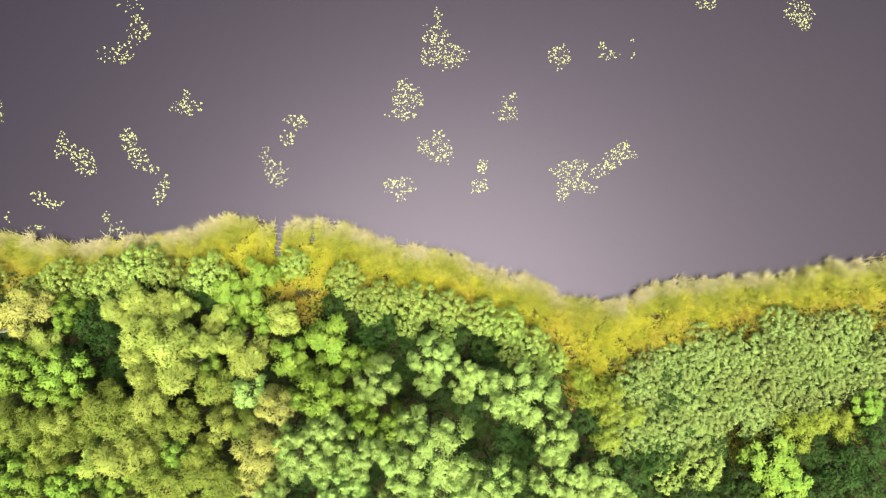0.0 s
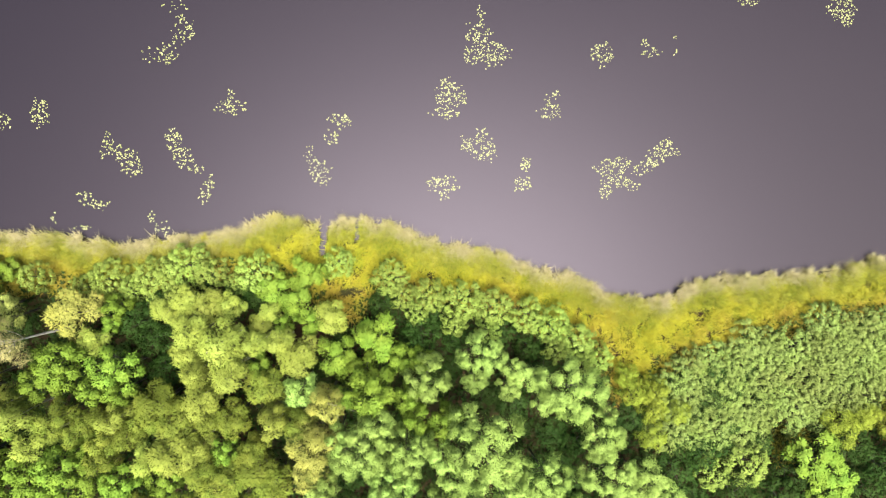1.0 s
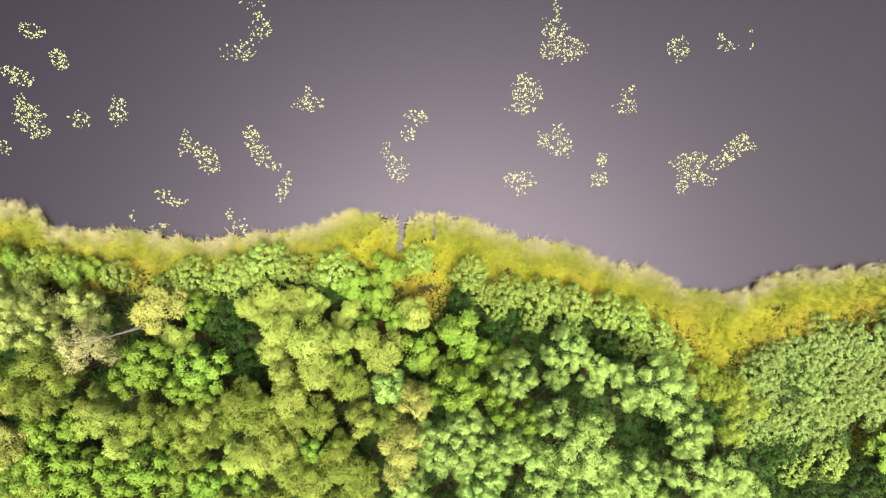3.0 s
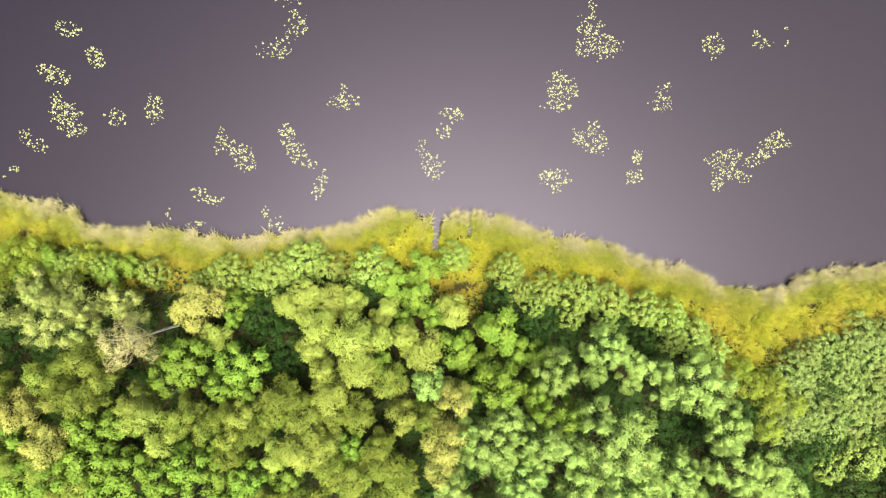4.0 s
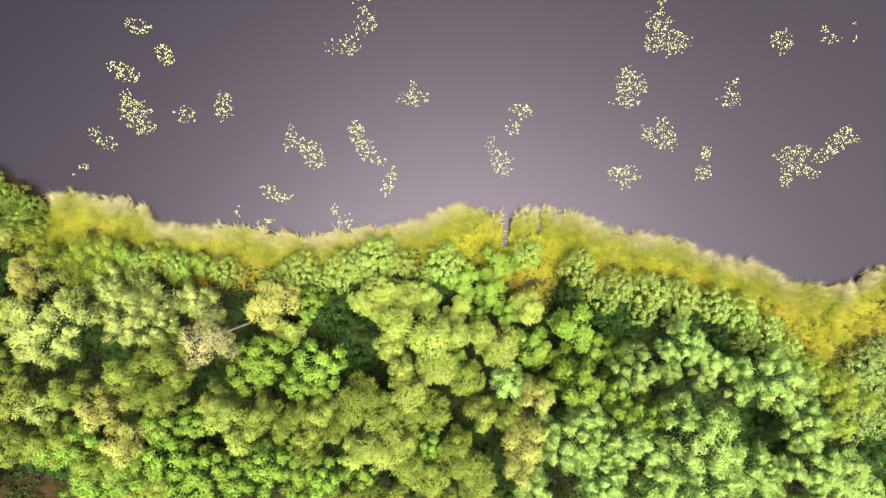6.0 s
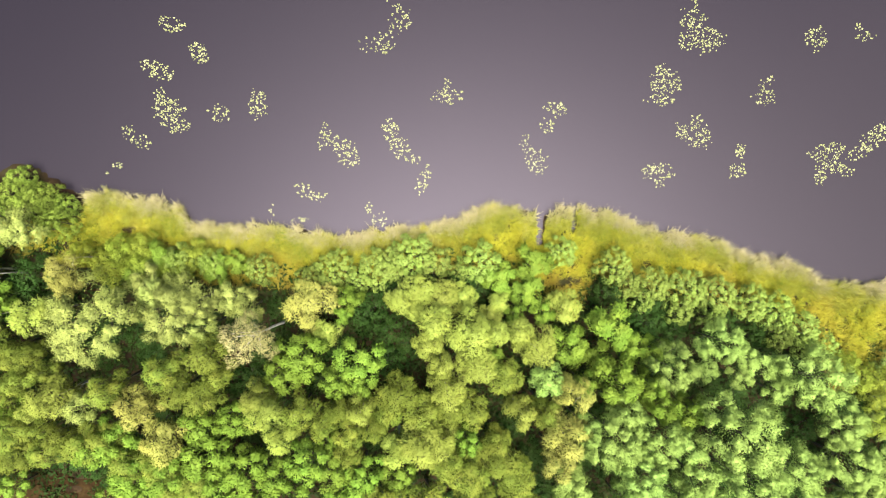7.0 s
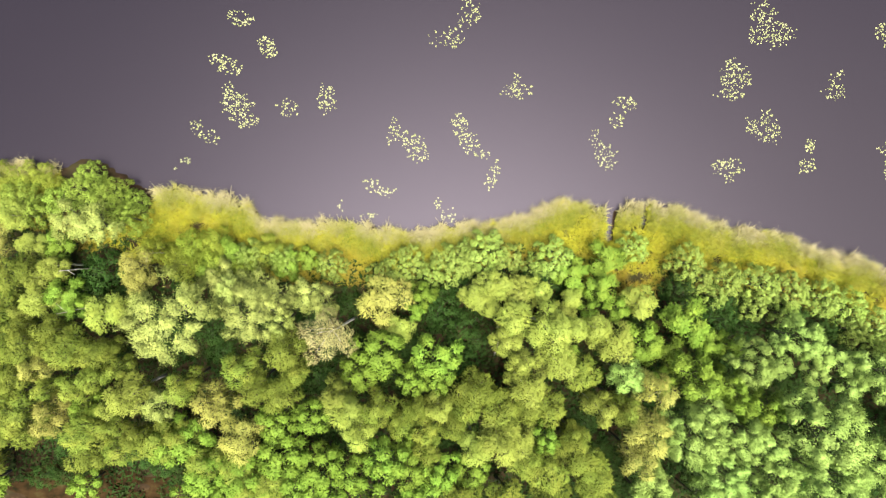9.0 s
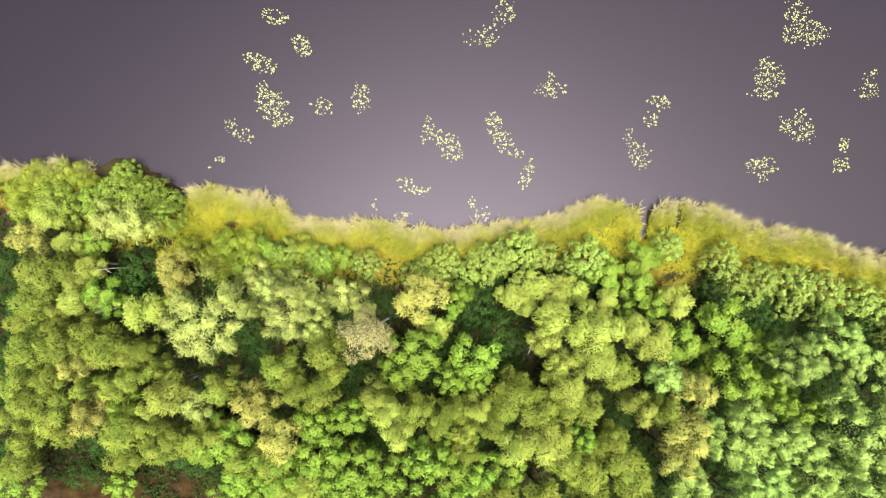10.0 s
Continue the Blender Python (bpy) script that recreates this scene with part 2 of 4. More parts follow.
def crown_leaves(rng, r, h, base, sprays, size, twigs, each, leaf, aspect, spread, reach, upright, fringe):
    """A crown of leafy sprays on the ends of its limbs: a dome of radius r from the height base up to h. In each spray
    the leaves stand along twigs that fan out from its middle. spread: how round a spray is, from a brush (0.3) to a
    cushion (1). reach: how far it is drawn out. upright: how much it turns up rather than outwards.
    fringe: the share of leaves on fine twigs that stand out of it.
    Gives the leaves, their soft normals, their tones and the middles of the sprays."""
    mids, sheets, softs, tones = [], [], [], []
    lobes, phase = rng.integers(3, 6), rng.uniform(0, math.tau)
    deep = h - base
    per = 1 if reach < 0.6 else 3
    bough = (0.8 if per == 1 else 0.6 * (1 + reach)) * size
    for i in range(sprays):
        if i % per == 0:
            f = (i + 0.3 * per) / sprays
            z = 1 - 1.12 * f
            a = i // per * 2.39996 + rng.normal(0, 0.25)
            ring = math.sqrt(max(0.0, 1 - max(z, 0) ** 2)) * (1.0 if z > 0 else 1 + 0.4 * z)
            far = rng.uniform(0.80, 1.06) * (1 + 0.12 * math.sin(lobes * a + phase)) * max(r - bough, 0.3 * r)
            top = base + (deep - bough) * (0.30 + 0.70 * max(z, 0) * rng.uniform(0.82, 1.04) + 0.5 * min(z, 0))
            limb = np.array((math.cos(a) * ring * far, math.sin(a) * ring * far, top))
            dome = unit(np.array((limb[0] / r, limb[1] / r, 0.35 + max(z, 0))))
            ahead = unit(np.array((limb[0] / r, limb[1] / r, upright + 0.8 * max(z, 0))))
            side, spun = unit(np.cross(ahead, (0.2, 0.3, 0.93))), rng.uniform(0, math.tau)
        out, c = ahead, limb
        if per > 1:
            # brushes fan out from the end of the bough
            a2 = spun + i % per * math.tau / per
            fan = rng.uniform(0.35, 0.75) * (math.cos(a2) * side + math.sin(a2) * np.cross(ahead, side))
            out = unit(ahead + fan)
            c = limb + fan * 0.6 * size
        mids.append(c)
        cr = size * (rng.uniform(0.75, 1.25) if per == 1 else rng.uniform(0.6, 1.3))
        n = twigs * each
        if reach < 0.6:
            # a cushion
            d = unit(rng.normal(0, spread, (n, 3)) + out + np.array((0, 0, 0.25)))
            tip = np.clip(d @ out, 0, 1)[:, None]
            ripple = 1 + 0.13 * np.sin(7 * d[:, :1] + 5 * d[:, 1:2] + i) + 0.11 * np.sin(11 * d[:, 1:2] - 9 * d[:, 2:] + 2 * i)
            shell = d * cr * ripple * (1 + reach * tip**3)
            round_ = unit(d * (1 + 0.5 * reach) - out * tip * 0.5 * reach + np.array((0, 0, 0.15)))
            away = unit(d - out * tip * (1 - reach)) + 0.45 * round_
            turn = round_
        else:
            # a pointed brush
            lead = unit(out + rng.normal(0, 0.18, 3))
            one = unit(np.cross(lead, (0.3, 0.2, 0.9)))
            a, s = rng.uniform(0, math.tau, (n, 1)), rng.random((n, 1)) ** 0.8
            d = one * np.cos(a) + np.cross(lead, one) * np.sin(a)
            rho = 2 * spread * cr * np.sqrt(1.02 - s) * (1 + 0.16 * np.sin(3 * a + 6 * s + i))
            shell = lead * s * cr * (1 + reach) + d * rho
            round_ = unit(0.9 * d + lead * (0.2 + 0.8 * s))
            away = d + 0.4 * lead
            turn = unit(lead + 0.5 * round_)
            d = unit(0.7 * lead + d)
            # and a leafy mat on the bough between the brushes
            mat = rng.random((n, 1)) < 0.34
            q = unit(rng.normal(0, 0.75, (n, 3)) + ahead + np.array((0, 0, 0.3)))
            shell = np.where(mat, q * cr * 1.75 - (c - limb), shell)
            round_ = np.where(mat, unit(q + 0.6 * dome), round_)
            turn, away = np.where(mat, round_, turn), np.where(mat, q + rng.normal(0, 0.5, (n, 3)), away)
        wisp = rng.random((n, 1)) < fringe
        p = c + shell * np.where(wisp, rng.uniform(0.85, 1.06, (n, 1)), rng.uniform(0.35, 1.0, (n, 1)) ** 0.3) + rng.normal(0, 0.03 * cr, (n, 3))
        axis = unit(np.where(wisp, d, unit(away)) + rng.normal(0, 0.28, (n, 3)))
        long = leaf * rng.uniform(0.65, 1.35, n) * np.where(wisp[:, 0], 1.7, 1.0)
        sheets.append(leaves(rng, p, axis, long, long * aspect * np.where(wisp[:, 0], 0.5, 1.0), turn, 0.16))
        softs.append(unit(0.9 * round_ + 0.2 * dome + rng.normal(0, 0.12, (n, 3))))
        tones.append(np.full(n, rng.random()))
    # leaves round the limbs inside the crown
    n = 2 * twigs * each
    d = unit(rng.normal(0, 1, (n, 3)) + np.array((0, 0, 0.3)))
    p = d * rng.uniform(0.25, 0.66, (n, 1)) * np.array((r, r, 0.6 * deep)) + np.array((0, 0, base + 0.22 * deep))
    long = leaf * 1.5 * rng.uniform(0.7, 1.3, n)
    sheets.append(leaves(rng, p, unit(d + rng.normal(0, 0.6, (n, 3))), long, long * aspect, unit(d + np.array((0, 0, 0.3)))))
    softs.append(d)
    tones.append(np.full(n, 0.2))
    return np.concatenate(sheets), np.concatenate(softs), np.concatenate(tones), mids


SPECIES = {
    # kind: leaf, bark, radius, height, crown base, sprays, spray size, twigs, leaves a twig, leaf, aspect, spread, reach, upright, fringe
    "birch": ("birch", BIRCH_BARK, 1.95, 10.0, 0.45, 9, 0.80, 58, 9, 0.180, 0.46, 0.85, 0.0, 0.5, 0.25),
    "aspen": ("aspen", BARK, 1.95, 11.0, 0.45, 9, 0.76, 54, 9, 0.180, 0.44, 0.85, 0.1, 0.5, 0.32),
    "ochre": ("ochre", BARK, 2.15, 11.0, 0.45, 10, 0.74, 54, 9, 0.188, 0.42, 0.80, 0.2, 0.5, 0.36),
    "pale": ("pale", BIRCH_BARK, 2.7, 12.5, 0.55, 12, 0.90, 46, 11, 0.170, 0.34, 0.75, 0.4, 0.4, 0.5),
    "alder": ("alder", BARK, 2.0, 7.5, 0.42, 21, 0.44, 16, 17, 0.180, 0.52, 0.40, 1.2, 0.45, 0.25),
    "willow": ("willow", BARK, 2.5, 12.0, 0.56, 27, 0.52, 16, 16, 0.190, 0.50, 0.40, 1.2, 0.6, 0.16),
    "great": ("willow", BARK, 4.6, 13.0, 0.48, 75, 0.60, 17, 17, 0.200, 0.50, 0.40, 1.2, 0.6, 0.16),
    "osier": ("osier", BARK, 2.4, 11.0, 0.54, 24, 0.50, 16, 15, 0.190, 0.46, 0.38, 1.6, 0.30, 0.22),
    "grand": ("osier", BARK, 4.6, 14.0, 0.50, 72, 0.58, 17, 16, 0.200, 0.46, 0.38, 1.6, 0.30, 0.22),
    "maple": ("maple", BARK, 2.5, 9.5, 0.50, 39, 0.40, 11, 11, 0.235, 0.62, 0.54, 0.7, 0.5, 0.15),
    "shrub": ("shrub", BARK, 2.2, 4.8, 0.06, 72, 0.24, 8, 9, 0.165, 0.60, 0.65, 0.3, 0.7, 0.2),
    "bank": ("bank", BARK, 2.2, 5.0, 0.06, 60, 0.30, 9, 9, 0.180, 0.55, 0.60, 0.4, 0.6, 0.2),
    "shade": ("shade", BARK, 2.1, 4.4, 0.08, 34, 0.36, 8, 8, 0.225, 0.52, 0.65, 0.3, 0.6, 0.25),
    "sallow": ("sallow", BARK, 2.1, 4.6, 0.10, 16, 0.56, 30, 11, 0.165, 0.42, 0.70, 0.4, 0.5, 0.4),
    "thicket": ("thicket", BARK, 2.3, 2.6, 0.06, 70, 0.22, 7, 9, 0.170, 0.60, 0.65, 0.3, 0.7, 0.2),
}


def plant(seed, name, kind, label, category, foot=(0, 0)):
    leaf, bark, r, h, low, *shape = SPECIES[kind]
    rng = np.random.default_rng(seed)
    top = tagged(new(name), label, category)
    sheet, soft, tone, mids = crown_leaves(rng, r, h, h * low, *shape)
    lean = rng.normal(0, 0.12, 2) * r
    tall = h > 6
    stem = 0.010 * h + 0.05
    line = [(lean[0] * f + foot[0] * (1 - f) + 0.1 * math.sin(5 * f + seed), lean[1] * f + foot[1] * (1 - f) + 0.1 * math.cos(4 * f + seed), h * f * 0.74 - 0.3 * (f == 0)) for f in (0, 0.2, 0.42, 0.65, 0.85, 1)]
    part("trunk", tube("trunk", line, [stem * k for k in (1.25, 1, 0.8, 0.55, 0.3, 0.1)], bark), top)
    picked = mids[1 :: max(1, len(mids) // (5 if tall else 3))]
    for c in picked:
        f = float(np.clip(c[2] / (h * 0.86) - 0.3, 0.05, 0.75))
        root = np.array((lean[0] * f, lean[1] * f, h * 0.86 * f))
        knee = root * 0.45 + c * 0.55 + np.array((0, 0, -0.08 * h * 0.4))
        part("limb", tube("limb", [root, knee, c], [stem * 0.4, stem * 0.26, stem * 0.08], bark if kind == "pale" else BARK, 6), top)
    part("crown", leafy_mesh("crown", sheet, soft, tone, LEAF[leaf]), top)
    return top


def stand(seed, name, kind, label, category, places, variants=3, foot=(0, 0), spin=math.tau):
    """Plants of one kind, each at its x, y with its crown's radius and its height."""
    r0, h0 = SPECIES[kind][2:4]
    rng = np.random.default_rng(seed + 50)
    kinds = [plant(seed + v, name, kind, label, category, foot) for v in range(min(variants, len(places)))]
    jobs = []
    for i, (x, y, r, h) in enumerate(places):
        turn = Matrix.Rotation(rng.uniform(0, spin), 4, "Z")
        m = Matrix.Translation((x, y, 0.1)) @ turn @ Matrix.Diagonal((r / r0, r / r0, h / h0, 1))
        jobs.append((kinds[i % len(kinds)], m))
    for ob, m in jobs[len(kinds) :]:
        tagged(copy_thing(ob, m), group=label)
    for ob, m in jobs[: len(kinds)]:
        tagged(ob, group=label).matrix_basis = m


# ---- ground and water ----
SHORE = [(-400, 9), (-120, 9), (-90, 7), (-78, 5), (-69.3, 6.1), (-65.7, 6.5), (-63.2, 6.7), (-60.8, 7.3), (-56.5, 6.7), (-54.4, 7.5), (-52.5, 8.1), (-50.4, 7), (-47.3, 5), (-45.4, 4.1), (-42.6, 4.7), (-39.8, 3.8), (-35.4, 3.1), (-33.8, 1.3), (-32.9, 0.6), (-27.8, 0.6), (-22.7, 0.5), (-18.8, -0.4), (-14.9, -0.4), (-11.7, 0.2), (-6.4, 0.5), (-2.8, 1.4)]
SHORE += [(-1.1, 2.5), (0.9, 3), (4.2, 2.8), (6.7, 2), (8.9, 2.6), (10.9, 2.8), (14.9, 1.9), (17.6, 0.6), (21, -0.2), (26.5, -0.8), (31.3, -3.1), (37.6, -4.2), (39.8, -5.9), (44.6, -6.6), (48.1, -6.5), (51.5, -4.6), (56.5, -3.9), (62, -3.8), (69.1, -3.1), (71.6, -2.5), (73.5, -1.5), (76, -2), (81.2, -1), (95, 0.5), (130, 2), (400, 5)]
TREE_LINE = [(-400, 1), (-90, 1.5), (-65.7, 4.2), (-50.5, -1.5), (-45.5, -2.1), (-41.4, -3.7), (-35, -3.3), (-29.2, -4.7), (-22.1, -4.7), (-14.3, -4.6), (-9, -2.7), (-2.4, -3.1), (2.9, -4.1), (6.2, -6.4), (8.4, -8.5), (11.3, -7.8), (12.6, -3.8), (17.7, -6.1), (24.5, -6.5), (31.4, -8.9), (37.7, -11), (40.8, -14.8), (41.9, -18.6), (48.1, -14.4), (55.1, -13), (61.4, -10.2), (69.3, -8), (81.5, -8.6), (100, -8), (400, -8)]
SX, SY = np.array(SHORE).T
TX, TY = np.array(TREE_LINE).T
CHANNELS = [((6.85, 3.2), (6.4, -1.8), 0.30), ((10.7, 3.2), (10.4, -0.6), 0.05)]


def shore_y(x):
    return np.interp(x, SX, SY) + 0.16 * np.sin(2.3 * x) + 0.10 * np.sin(5.1 * x + 1)


def tree_line_y(x):
    return np.interp(x, TX, TY)


def to_channel(x, y):
    """How far a place lies outside the nearest ditch through the reeds (less than 0: in it)."""
    far = np.full(np.shape(x), 9.0)
    for (ax, ay), (bx, by), wide in CHANNELS:
        f = np.clip(((x - ax) * (bx - ax) + (y - ay) * (by - ay)) / ((bx - ax) ** 2 + (by - ay) ** 2), 0, 1)
        far = np.minimum(far, np.hypot(x - ax - f * (bx - ax), y - ay - f * (by - ay)) - wide)
    return far


def ground_z(x, y):
    out = y - shore_y(x)
    bank = np.clip((0.4 - out) / 1.2, 0, 1)
    z = -0.7 + 0.9 * bank * bank * (3 - 2 * bank) - 0.12 * np.clip(out, 0, 10)
    z += 0.10 * np.sin(x * 0.7 + 0.4 * y) * np.sin(y * 0.9) * bank + 0.5 * np.clip((-y - 40) / 60, 0, 4)
    z = np.where(to_channel(x, y) < 0.1, np.minimum(z, -0.35), z)
    return np.where(y > 380, -2 + np.clip((y - 380) / 40, 0, 1) * 4, z)


far = np.array([14, 30, 60, 120, 250, 500, 900, 1500.0])
gx = np.concatenate([-86 - far[::-1], np.arange(-86, 92, 0.7), 92 + far])
gy = np.concatenate([-40 - far[::-1], np.arange(-40, 14, 0.6), 14 + far[:-2], [400, 420, 440, 900, 1500]])
gy = np.sort(gy)
X, Y = np.meshgrid(gx, gy)
Z = ground_z(X, Y)
nx, ny = len(gx), len(gy)
idx = np.arange(nx * ny).reshape(ny, nx)
quads = np.stack([idx[:-1, :-1], idx[:-1, 1:], idx[1:, 1:], idx[1:, :-1]], -1).reshape(-1, 4)
me = bpy.data.meshes.new("ground")
me.from_pydata(np.stack([X, Y, Z], -1).reshape(-1, 3).tolist(), [], quads.tolist())
me.materials.append(SOIL)
me.shade_smooth()
tagged(new("ground", me), "dark brown forest soil sloping into the lake", "ground", kind="structure")
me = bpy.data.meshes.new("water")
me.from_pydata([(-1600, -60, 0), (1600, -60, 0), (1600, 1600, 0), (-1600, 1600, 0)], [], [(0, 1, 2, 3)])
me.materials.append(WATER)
tagged(new("water", me), "calm turbid purple-grey lake water with a painted vignette", "lake", kind="structure")

ring = []
for k in range(48):
    a = k * math.tau / 48
    wob = 1 + 0.16 * math.sin(3 * a + 1) + 0.10 * math.sin(7 * a) + 0.06 * math.sin(13 * a + 2)
    ring.append((-53.5 + 9.5 * wob * math.cos(a), -30.6 + 3.6 * wob * math.sin(a)))
me = bpy.data.meshes.new("bare_earth")
inner = [(-53.5 + 0.86 * (x + 53.5), -30.6 + 0.86 * (y + 30.6)) for x, y in ring]
top = [(x, y, float(ground_z(np.array(x), np.array(y))) + up) for line, up in ((inner, 0.12), (ring, -0.12)) for x, y in line]
skirt = [(k + 1, k + 49, (k + 1) % 48 + 49, (k + 1) % 48 + 1) for k in range(48)]
me.from_pydata([(-53.5, -30.6, 0.34)] + top, [], [(0, k + 1, (k + 1) % 48 + 1) for k in range(48)] + skirt)
me.shade_smooth()
me.materials.append(EARTH)
tagged(new("bare_earth", me), "brown bare earth at the back of the wood", "ground", kind="structure")

# ---- reeds and sedge on the bank ----
GRASSY = [(64.0, -25.0, 2.6), (77.1, -22.6, 2), (46.8, -17.9, 1.6)]
rng = np.random.default_rng(11)


def blades(name, x, y, tall, wide, each, lean, mat, dryness, heading, short=False):
    """Tufts of leaning blades that taper to a point."""
    n = len(x)
    px = np.repeat(x, each) + rng.normal(0, 0.10, n * each)
    py = np.repeat(y, each) + rng.normal(0, 0.10, n * each)
    h = np.repeat(tall, each) * rng.uniform(0.65, 1.1, n * each)
    a = np.repeat(heading, each) + rng.normal(0, 0.7, n * each)
    over = h * np.abs(rng.normal(lean, lean * 0.4, n * each))
    d = np.stack([np.cos(a), np.sin(a), 0 * a], 1)
    s = np.stack([-np.sin(a), np.cos(a), 0 * a], 1) * (wide * rng.uniform(0.6, 1.3, n * each))[:, None] / 2
    low = np.maximum(ground_z(px, py), -0.2)
    rise = 0.0 if short else 0.3
    foot = np.stack([px, py, low], 1) + d * over[:, None] * 0.6 * rise + np.stack([0 * h, 0 * h, h * rise], 1)
    stem = np.stack([px, py, low], 1)
    tip = stem + d * over[:, None] + np.stack([0 * h, 0 * h, h * 0.92], 1)
    me = poly_mesh(name, np.stack([foot + s, tip, foot - s], 1) if short else np.stack([stem, foot + s, tip, foot - s], 1), mat)
    tint = me.attributes.new("dryness", "FLOAT", "POINT")
    tint.data.foreach_set("value", np.repeat(np.repeat(dryness, each), 3 if short else 4).astype(np.float32))
    return me, tip


def patchy(x, y, scale, seed):
    return np.array([noise.noise((float(a) * scale, float(b) * scale, seed)) for a, b in zip(x, y)])


def tussocks(count, inner, wide):
    """Tufts gathered in round tussocks along the bank: x, the way and distance from the tussock's middle, two numbers of its own."""
    x = rng.uniform(-82, 92, count)
    a, far = rng.uniform(0, math.tau, count * inner), wide * np.sqrt(rng.random(count * inner)) * np.repeat(rng.uniform(0.6, 1.4, count), inner)
    return np.repeat(x, inner) + far * np.cos(a), a, far, np.repeat(rng.random(count), inner), np.repeat(rng.random(count), inner)


x, heading, far, own, share = tussocks(2300, 12, 0.40)
back = np.where(share < 0.5, share * 2.6, 1.3 + (share - 0.5) * 3.6) - far * np.sin(heading)
y = shore_y(x) - back - 0.5
keep = (to_channel(x, y) > 0.40) & ((x < -56) | (x > -45.5)) & (y > tree_line_y(x) - 1.0)
x, y, back, own, heading, far = x[keep], y[keep], back[keep], own[keep], heading[keep], far[keep]
tall = 0.7 + 0.5 * own + 0.45 * np.exp(-((far / 0.3) ** 2)) + 0.4 * patchy(x, y, 0.5, 3.0) - 0.12 * back + rng.uniform(-0.15, 0.2, len(x))
dry = np.clip(0.9 - back * 0.7 + 0.9 * patchy(x, y, 0.22, 7.0) + 0.5 * (own - 0.5), 0, 0.95)
me, tips = blades("reed_bed", x, y, tall, 0.054, 5, 0.48, REED, dry, heading)
tagged(new("reed_bed", me), "pale straw-green reeds along the water's edge", "reeds", kind="stuff")
pick = rng.random(len(tips)) < np.repeat(np.clip(0.24 - back * 0.14, 0.01, 1), 5)
base = tips[pick]
axis = unit(rng.normal(0, 0.6, base.shape) + np.array((0.7, 0.3, 0.1)))
long = rng.uniform(0.10, 0.18, len(base))
me = poly_mesh("reed_plumes", leaves(rng, base, axis, long, long * 0.4), PLUME)
tagged(new("reed_plumes", me), "feathery straw-coloured plumes on the reeds", "reeds", kind="stuff")

x, heading, far, own, f = tussocks(5000, 10, 0.36)
low, high = tree_line_y(x) - 1.8, shore_y(x) - 1.0
y = low + f * (high - low) + far * np.sin(heading)
f = np.clip((y - low) / np.maximum(high - low, 0.5), 0, 1)
keep = (high > low + 0.5) & (to_channel(x, y) > 0.2) & ((x < -56) | (x > -45.5) | (y < 1))
x, y, f, own, heading, far = x[keep], y[keep], f[keep], own[keep], heading[keep], far[keep]
dry = np.clip(0.66 - f * 1.35 + 0.9 * patchy(x, y, 0.16, 1.0) + 0.5 * patchy(x, y, 0.7, 4.0) + 0.9 * (own - 0.5) + 0.8 * np.exp(-((x - 9.4) ** 2 + (y + 7.0) ** 2) / 5.0), 0, 1)
tall = 0.35 + 0.4 * own + 0.4 * np.exp(-((far / 0.28) ** 2)) + 0.2 * patchy(x, y, 0.4, 5.0) + rng.uniform(-0.1, 0.15, len(x))
for cx, cy, r in GRASSY:
    a, out = rng.uniform(0, math.tau, 420), r * np.sqrt(rng.random(420)) * rng.uniform(0.6, 1.2, 420)
    x, y = np.append(x, cx + out * np.cos(a)), np.append(y, cy + out * np.sin(a))
    heading = np.append(heading, a)
    tall, dry = np.append(tall, rng.uniform(0.4, 0.9, 420)), np.append(dry, rng.uniform(0.1, 0.8, 420))
me, tips = blades("sedge_meadow", x, y, tall, 0.078, 5, 0.7, SEDGE, dry, heading, True)
tagged(new("sedge_meadow", me), "golden yellow-green sedge with rusty patches behind the reeds", "sedge", kind="stuff")

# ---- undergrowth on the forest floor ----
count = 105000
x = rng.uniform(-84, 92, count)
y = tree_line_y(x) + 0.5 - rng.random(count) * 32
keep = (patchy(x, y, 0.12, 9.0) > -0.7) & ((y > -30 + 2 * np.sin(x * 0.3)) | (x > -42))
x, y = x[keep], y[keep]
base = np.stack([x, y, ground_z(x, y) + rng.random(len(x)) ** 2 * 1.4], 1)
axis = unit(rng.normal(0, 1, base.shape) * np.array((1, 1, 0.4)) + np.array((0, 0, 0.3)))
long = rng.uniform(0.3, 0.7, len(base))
# undergrowth coloured as if already shaded, to keep the gaps dark
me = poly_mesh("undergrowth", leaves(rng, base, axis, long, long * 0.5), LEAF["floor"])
tagged(new("undergrowth", me), "low undergrowth beneath the trees, shade put into its dark green leaves", "undergrowth", kind="stuff")

# ---- trees ----
stand(100, "birch_tree", "birch", "yellow-green birch with a dense rounded crown", "tree", [
    (-58.4, 0.9, 1.62, 7), (-57, -9, 1.07, 8), (-56.2, -2.1, 1.52, 7), (-55.5, -5.4, 1.5, 8), (-54.9, -7.7, 1.69, 9), (-53.4, -4.4, 1.38, 8.5),
    (-48.5, -9.1, 1.81, 9), (-46.9, -8.7, 1.4, 8), (-46.4, -18.1, 1.23, 12), (-44.6, -17, 2.03, 12.7), (-24.3, -16.9, 1.45, 14), (-23.4, -18.2,
    1.85, 14.5), (-22.2, -21.4, 1.71, 12), (-18, -11.4, 1.71, 7), (-14, -18.9, 1.51, 11.7), (-10.3, -23, 1.72, 12), (-9.9, -7.8, 1.59, 7.5),
    (-8.3, -9, 1.26, 7), (-7.9, -22.3, 2.34, 12.9), (-7.5, -6.8, 1.81, 7.6)])
